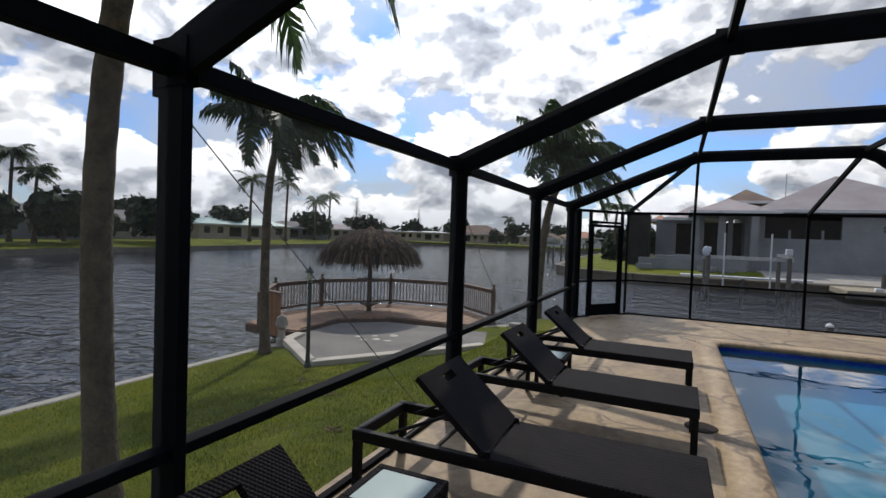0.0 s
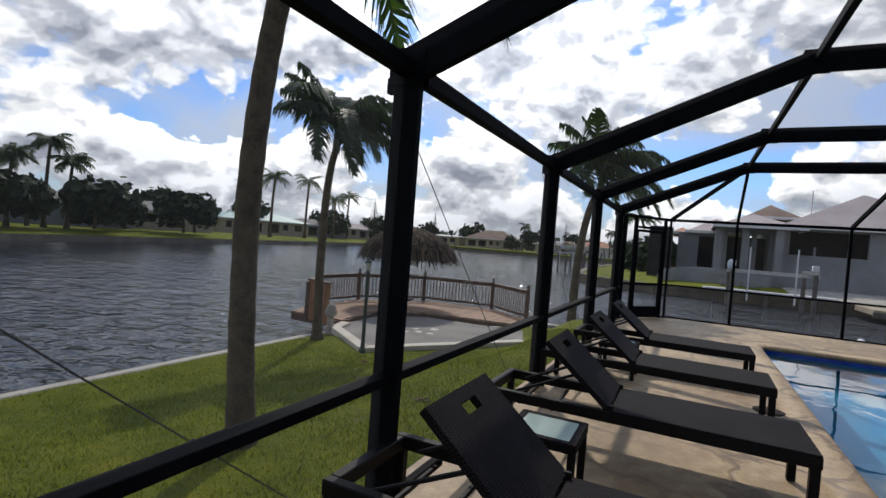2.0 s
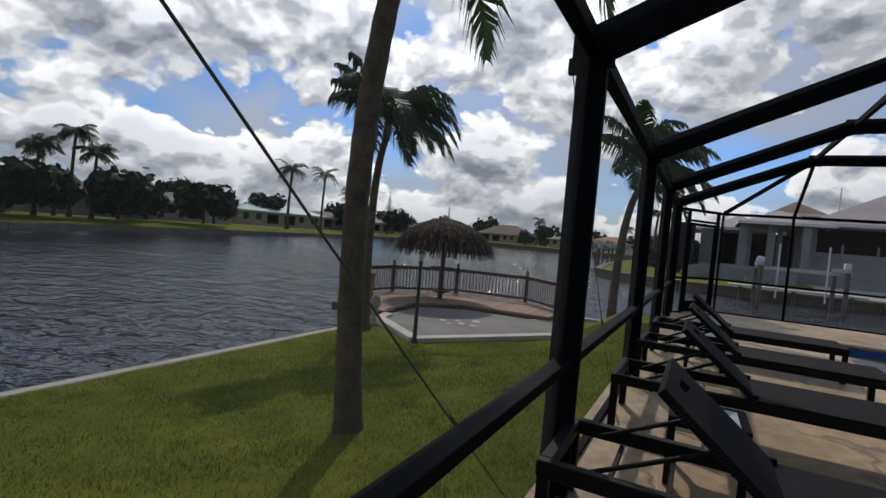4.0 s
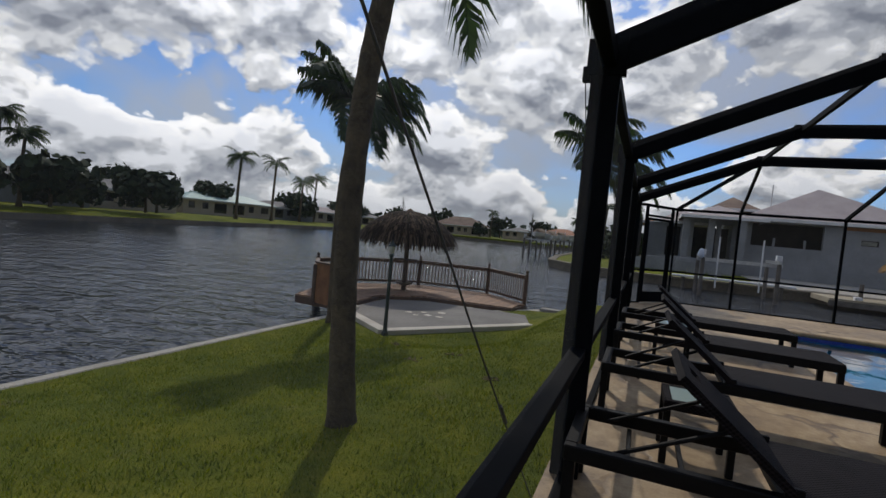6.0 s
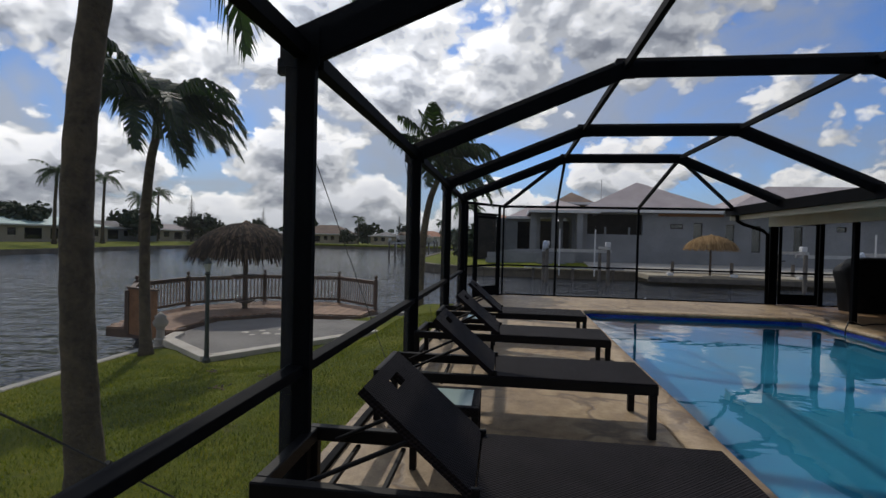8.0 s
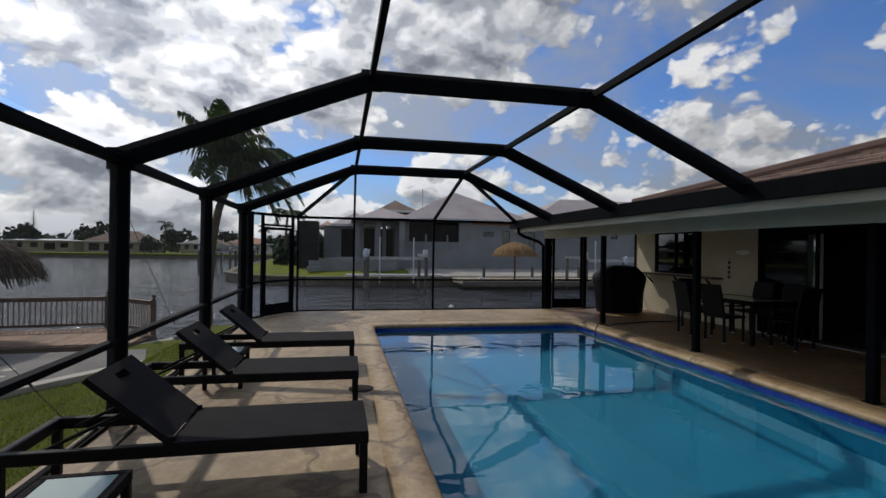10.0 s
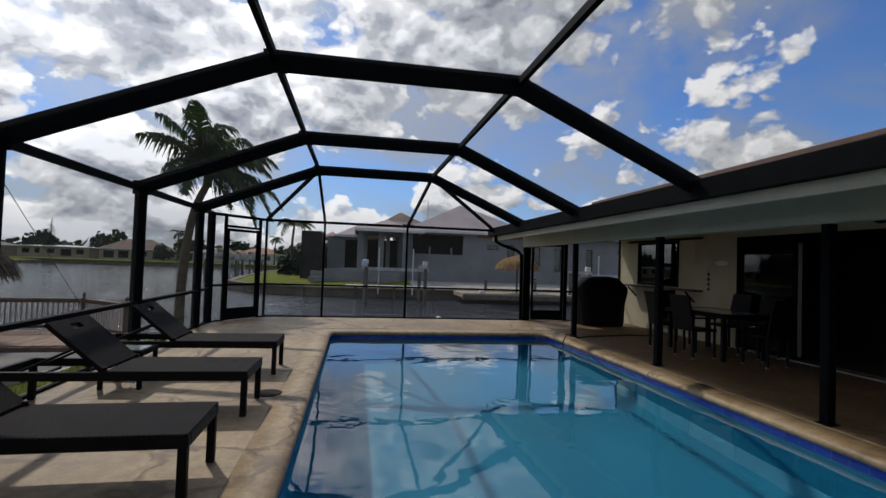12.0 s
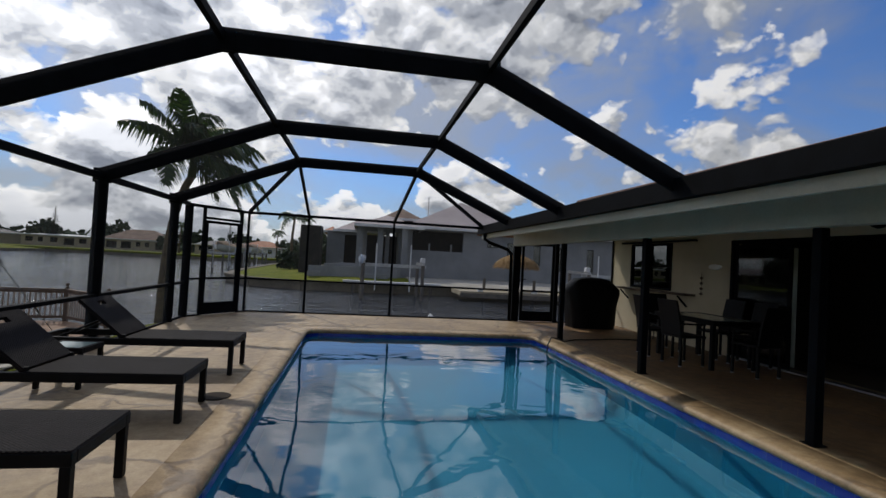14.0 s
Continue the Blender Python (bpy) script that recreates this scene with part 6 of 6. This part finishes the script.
def ranch(m, length, depth, roof, wall, seed, label, h=2.6, rise=1.4):
    rng = random.Random(seed)
    t = thing("house", label, "house", "houses of the far bank", m)
    holes = []
    x = 1.0
    while x < length - 2.5:
        w_ = rng.choice((1.2, 1.8, 2.6))
        holes.append((x, x + w_, 0.3 if w_ > 2 else 0.9, 2.15))
        x += w_ + rng.uniform(0.9, 1.8)
    bm = B()
    wall_with(bm, 0, length, 0, -0.6, h, holes, 0.25)
    box(bm, 0, 0.25, 0.25, depth, -0.6, h)
    box(bm, length - 0.25, length, 0.25, depth, -0.6, h)
    box(bm, 0.25, length - 0.25, depth - 0.25, depth, -0.6, h)
    part("wall", bm, wall, t)
    # added near-black sheet in place of the shade behind the windows
    part("shade_backing", box(B(), 0.3, length - 0.3, 1.6, 1.7, -0.5, h), DARK_SHADE_TRIM, t)
    for a, b, c, d in holes:
        part("window", box(B(), a, b, 0.1, 0.14, c, d), WINDOW_GLASS, t)
    hip_roof("roof", 0, length, 0, depth, h, h + rise, 0.7, roof, t)
    return t


WEST = [  # y along the west bank, length, roof, wall, label
    (8, 15, ROOF_GREY, TAN_STUCCO, "low tan house with a grey roof behind trees"),
    (27, 14, ROOF_GREY, GREY_STUCCO, "low grey house with a grey roof"),
    (42, 14, ROOF_GREY, TAN_STUCCO, "low tan house with a long grey roof"),
    (64, 20, ROOF_TEAL, TAN_STUCCO, "long low house with a pale teal metal roof"),
    (88, 16, ROOF_GREY, GREY_STUCCO, "low grey house with a screened porch"),
    (106, 17, ROOF_FELT, TAN_STUCCO, "low tan house with a pale roof"),
]
for k, (y, l, roof, wall, lab) in enumerate(WEST):
    x = shore_x(y + l / 2) - 15
    s = math.degrees(math.atan2(shore_x(y + l) - shore_x(y), l))
    ranch(pose(x, y, -0.35, 0, 0, 90 + s), l, 9, roof, wall, k, lab, rise=1.6)
NORTH = [  # x along the north bank, length, height, rise, roof, wall, label
    (-104, 14, 2.6, 1.6, ROOF_GREY, TAN_STUCCO, "low tan house with a grey roof on the north bank"),
    (-85, 17, 2.7, 0.5, HOUSE_TRIM, TAN_STUCCO, "long low house with a white flat roof"),
    (-65.5, 16, 2.7, 3.0, ROOF_BROWN, TAN_STUCCO, "tan house with a high brown tiled roof"),
    (-42, 8, 2.5, 1.4, ROOF_GREY, TAN_STUCCO, "small tan house with a grey roof"),
    (-31, 13, 2.6, 1.9, ROOF_ORANGE, HOUSE_TRIM, "pale house with an orange tiled roof"),
    (-15, 14, 2.6, 1.8, ROOF_FELT, TAN_STUCCO, "tan house with a pale roof"),
]
for k, (x, l, h, rise, roof, wall, lab) in enumerate(NORTH):
    ranch(pose(x, 147, -0.3), l, 10, roof, wall, 40 + k, lab, h, rise)
for k, (x, y, l) in enumerate(((-6, 84, 14), (-6, 112, 14))):
    ranch(pose(x + 3, y, -0.4, 0, 0, 0), l, 12, (ROOF_ORANGE, ROOF_FELT, ROOF_GREY)[k], TAN_STUCCO, 60 + k, "tan house beyond the point with a low hip roof")

# trees of the west bank
rng = random.Random(77)
for k, (y, off, w_, h_) in enumerate(((2, 5, 9, 4.6), (10, 6, 8, 4.4), (19.5, 4.5, 7.8, 4.0), (24.5, 5, 5.6, 4.2), (31.5, 4.5, 7.4, 4.1), (37.5, 8, 4.4, 3.4), (44.2, 4.5, 7.2, 4.7), (47.5, 6, 5.0, 3.9),
                                     (54, 22, 8, 5.5), (72, 18, 7, 5.0), (80, 24, 8, 6.0), (97, 12, 8, 5.5), (104, 20, 9, 6), (122, 12, 9, 5.5), (130, 18, 8, 5.0))):
    x = shore_x(y) - off
    blob_tree(pose(x, y, -0.5, 0, 0, k * 40), w_, h_ * 1.25, 200 + k, clumps=13)
for k, (x, y, w_, h_) in enumerate(((-96, 150, 8, 6.0), (-88, 162, 9, 8.0), (-70, 163, 9, 9.0), (-49, 146, 5, 4.6), (-46, 158, 8, 7.0), (-33, 160, 7, 7.0), (-19, 150, 6, 5.0), (-14, 160, 8, 6.5))):
    blob_tree(pose(x, y, -0.5, 0, 0, k * 55), w_, h_, 240 + k, clumps=11)
far_palms = [(23.5, 7, 6.9), (27.3, 7, 8.9), (29.2, 6, 7.0), (66, 6, 10.6), (78, 6, 11.4), (93, 9, 8.8), (105, 13, 11)]
for k, (y, off, h_) in enumerate(far_palms):
    x = shore_x(y) - off
    palm("palm_tree", "tall palm on the far canal bank", [(x, y, -0.7), (x + 0.1, y, h_ * 0.5), (x + 0.3, y + 0.1, h_ - 0.2)], 0.22 if y < 30 else 0.27, 0.15 if y < 30 else 0.19, 26, 2.5 if y < 30 else 3.7, 300 + k, 0.8 if y < 30 else 0.3, 0.75, 22, "palms of the far bank", False)
for k, (x, y, h_) in enumerate(((-5.6, 66, 6.6), (-45, 144, 8.0), (-20, 146, 7.5))):
    palm("palm_tree", "windblown palm beside the unfinished house", [(x, y, -0.7), (x, y, h_ * 0.5), (x + 0.2, y, h_ - 0.7)], 0.2, 0.14, 15, 2.7, 330 + k, 0.6, 0.8, 16, "palms beyond the point", False)
blob_tree(pose(-3.0, 75, -0.5), 6, 4, 410)
blob_tree(pose(-6.5, 98, -0.5), 8, 5, 411)


def pine(m, h_, seed):
    rng = random.Random(seed)
    t = thing("pine_tree", "tall tiered dark pine on the far bank", "tree", "", m)
    part("trunk", tube(B(), [(0, 0, 0), (0, 0, h_ * 0.97)], [0.25, 0.04], 7), TRUNK, t)
    bm = B()
    z = h_ * 0.12
    while z < h_ * 0.97:
        r = (1 - z / h_) * h_ * 0.23 + 0.25
        n = 16
        for k in range(n):
            a = 2 * math.pi * (k + rng.random()) / n
            l = r * rng.uniform(0.75, 1.1)
            p, q = Vector((0, 0, z)), Vector((math.cos(a) * l, math.sin(a) * l, z + 0.12 * l))
            sd = Vector((-math.sin(a), math.cos(a), 0)) * l * 0.30
            for dz in (0.0, -0.22):
                v = [bm.verts.new(c + Vector((0, 0, dz))) for c in (p, p.lerp(q, 0.5) + sd, q, p.lerp(q, 0.5) - sd)]
                bm.faces.new(v)
        z += 0.36 + 0.015 * h_
    part("crown", bm, PINE_DARK, t)


pine(pose(shore_x(108) - 6, 108, -0.5), 11.5, 1)
pine(pose(-33.5, 149, -0.5), 9.5, 2)
pine(pose(-80, 152, -0.5), 11.5, 5)


# the line of woods behind, out of many small clumps
def woods(line, h_lo, h_hi, step, seed):
    rng = random.Random(seed)
    bm = B()
    for (x0, y0), (x1, y1) in zip(line, line[1:]):
        n = int(math.hypot(x1 - x0, y1 - y0) / step)
        for k in range(n):
            f = (k + rng.random()) / n
            h_ = rng.uniform(h_lo, h_hi) * (1 + 0.9 * noise.noise(Vector((k * 0.11, seed, 0))))
            c = Vector((x0 + (x1 - x0) * f, y0 + (y1 - y0) * f, 0))
            for j in range(9):
                p = c + Vector((rng.gauss(0, step * 0.6), rng.gauss(0, step * 0.6), rng.uniform(-0.5, h_ * 0.85)))
                s = rng.uniform(0.6, 1.0) * step * 0.95
                a = Vector((rng.gauss(0, 1), rng.gauss(0, 1), rng.gauss(0, 1))).normalized()
                b = a.orthogonal().normalized()
                bm.faces.new([bm.verts.new(p + (a * math.cos(q) + b * math.sin(q)) * s * rng.uniform(0.6, 1.2)) for q in (0.2, 1.4, 2.6, 3.9, 5.2)])
    part("far_woods", bm, FAR_TREE, kind="stuff", label="distant line of dark woods behind the canal houses")


woods([(-78, -60), (-82, 20), (-88, 60), (-100, 110), (-120, 175)], 2.2, 4.6, 1.7, 5)
woods([(-122, 172), (-60, 176), (-20, 178), (60, 185)], 2.0, 5.6, 1.7, 6)
woods([(60, 185), (120, 120), (200, 90)], 4, 8, 2.5, 7)


# short grass blades over the near lawn
rg = np.random.default_rng(5)
N = 90000
gx = WALL_X - 0.14 - (WALL_X - 0.14 - SEAWALL_X) * rg.random(N) ** 1.25
gy = -2.0 + 12.5 * rg.random(N)
ok = np.array([y < north_edge(x) - 0.1 and not (x < -5.2 and y > 8.2) and not inside(pad, x + 0.12, y + 0.14) and not inside(pad, x, y) for x, y in zip(gx, gy)])
gx, gy = gx[ok], gy[ok]
N = len(gx)
gz = np.array([lawn_z(x, y) for x, y in zip(gx, gy)]) - 0.006
ang, hgt, wid = rg.random(N) * 6.283, 0.022 + 0.030 * rg.random(N), 0.004 + 0.004 * rg.random(N)
ca, sa = np.cos(ang), np.sin(ang)
lx, ly = rg.normal(0, 0.016, N), rg.normal(0, 0.016, N)
verts = np.empty((N, 3, 3))
verts[:, 0] = np.stack([gx - ca * wid, gy - sa * wid, gz], 1)
verts[:, 1] = np.stack([gx + ca * wid, gy + sa * wid, gz], 1)
verts[:, 2] = np.stack([gx + lx, gy + ly, gz + hgt], 1)
me = bpy.data.meshes.new("grass")
me.from_pydata(verts.reshape(-1, 3).tolist(), [], np.arange(3 * N).reshape(-1, 3).tolist())
me.materials.append(BLADES)
tagged(new("grass", me), kind="stuff", label="short green grass blades of the lawn")
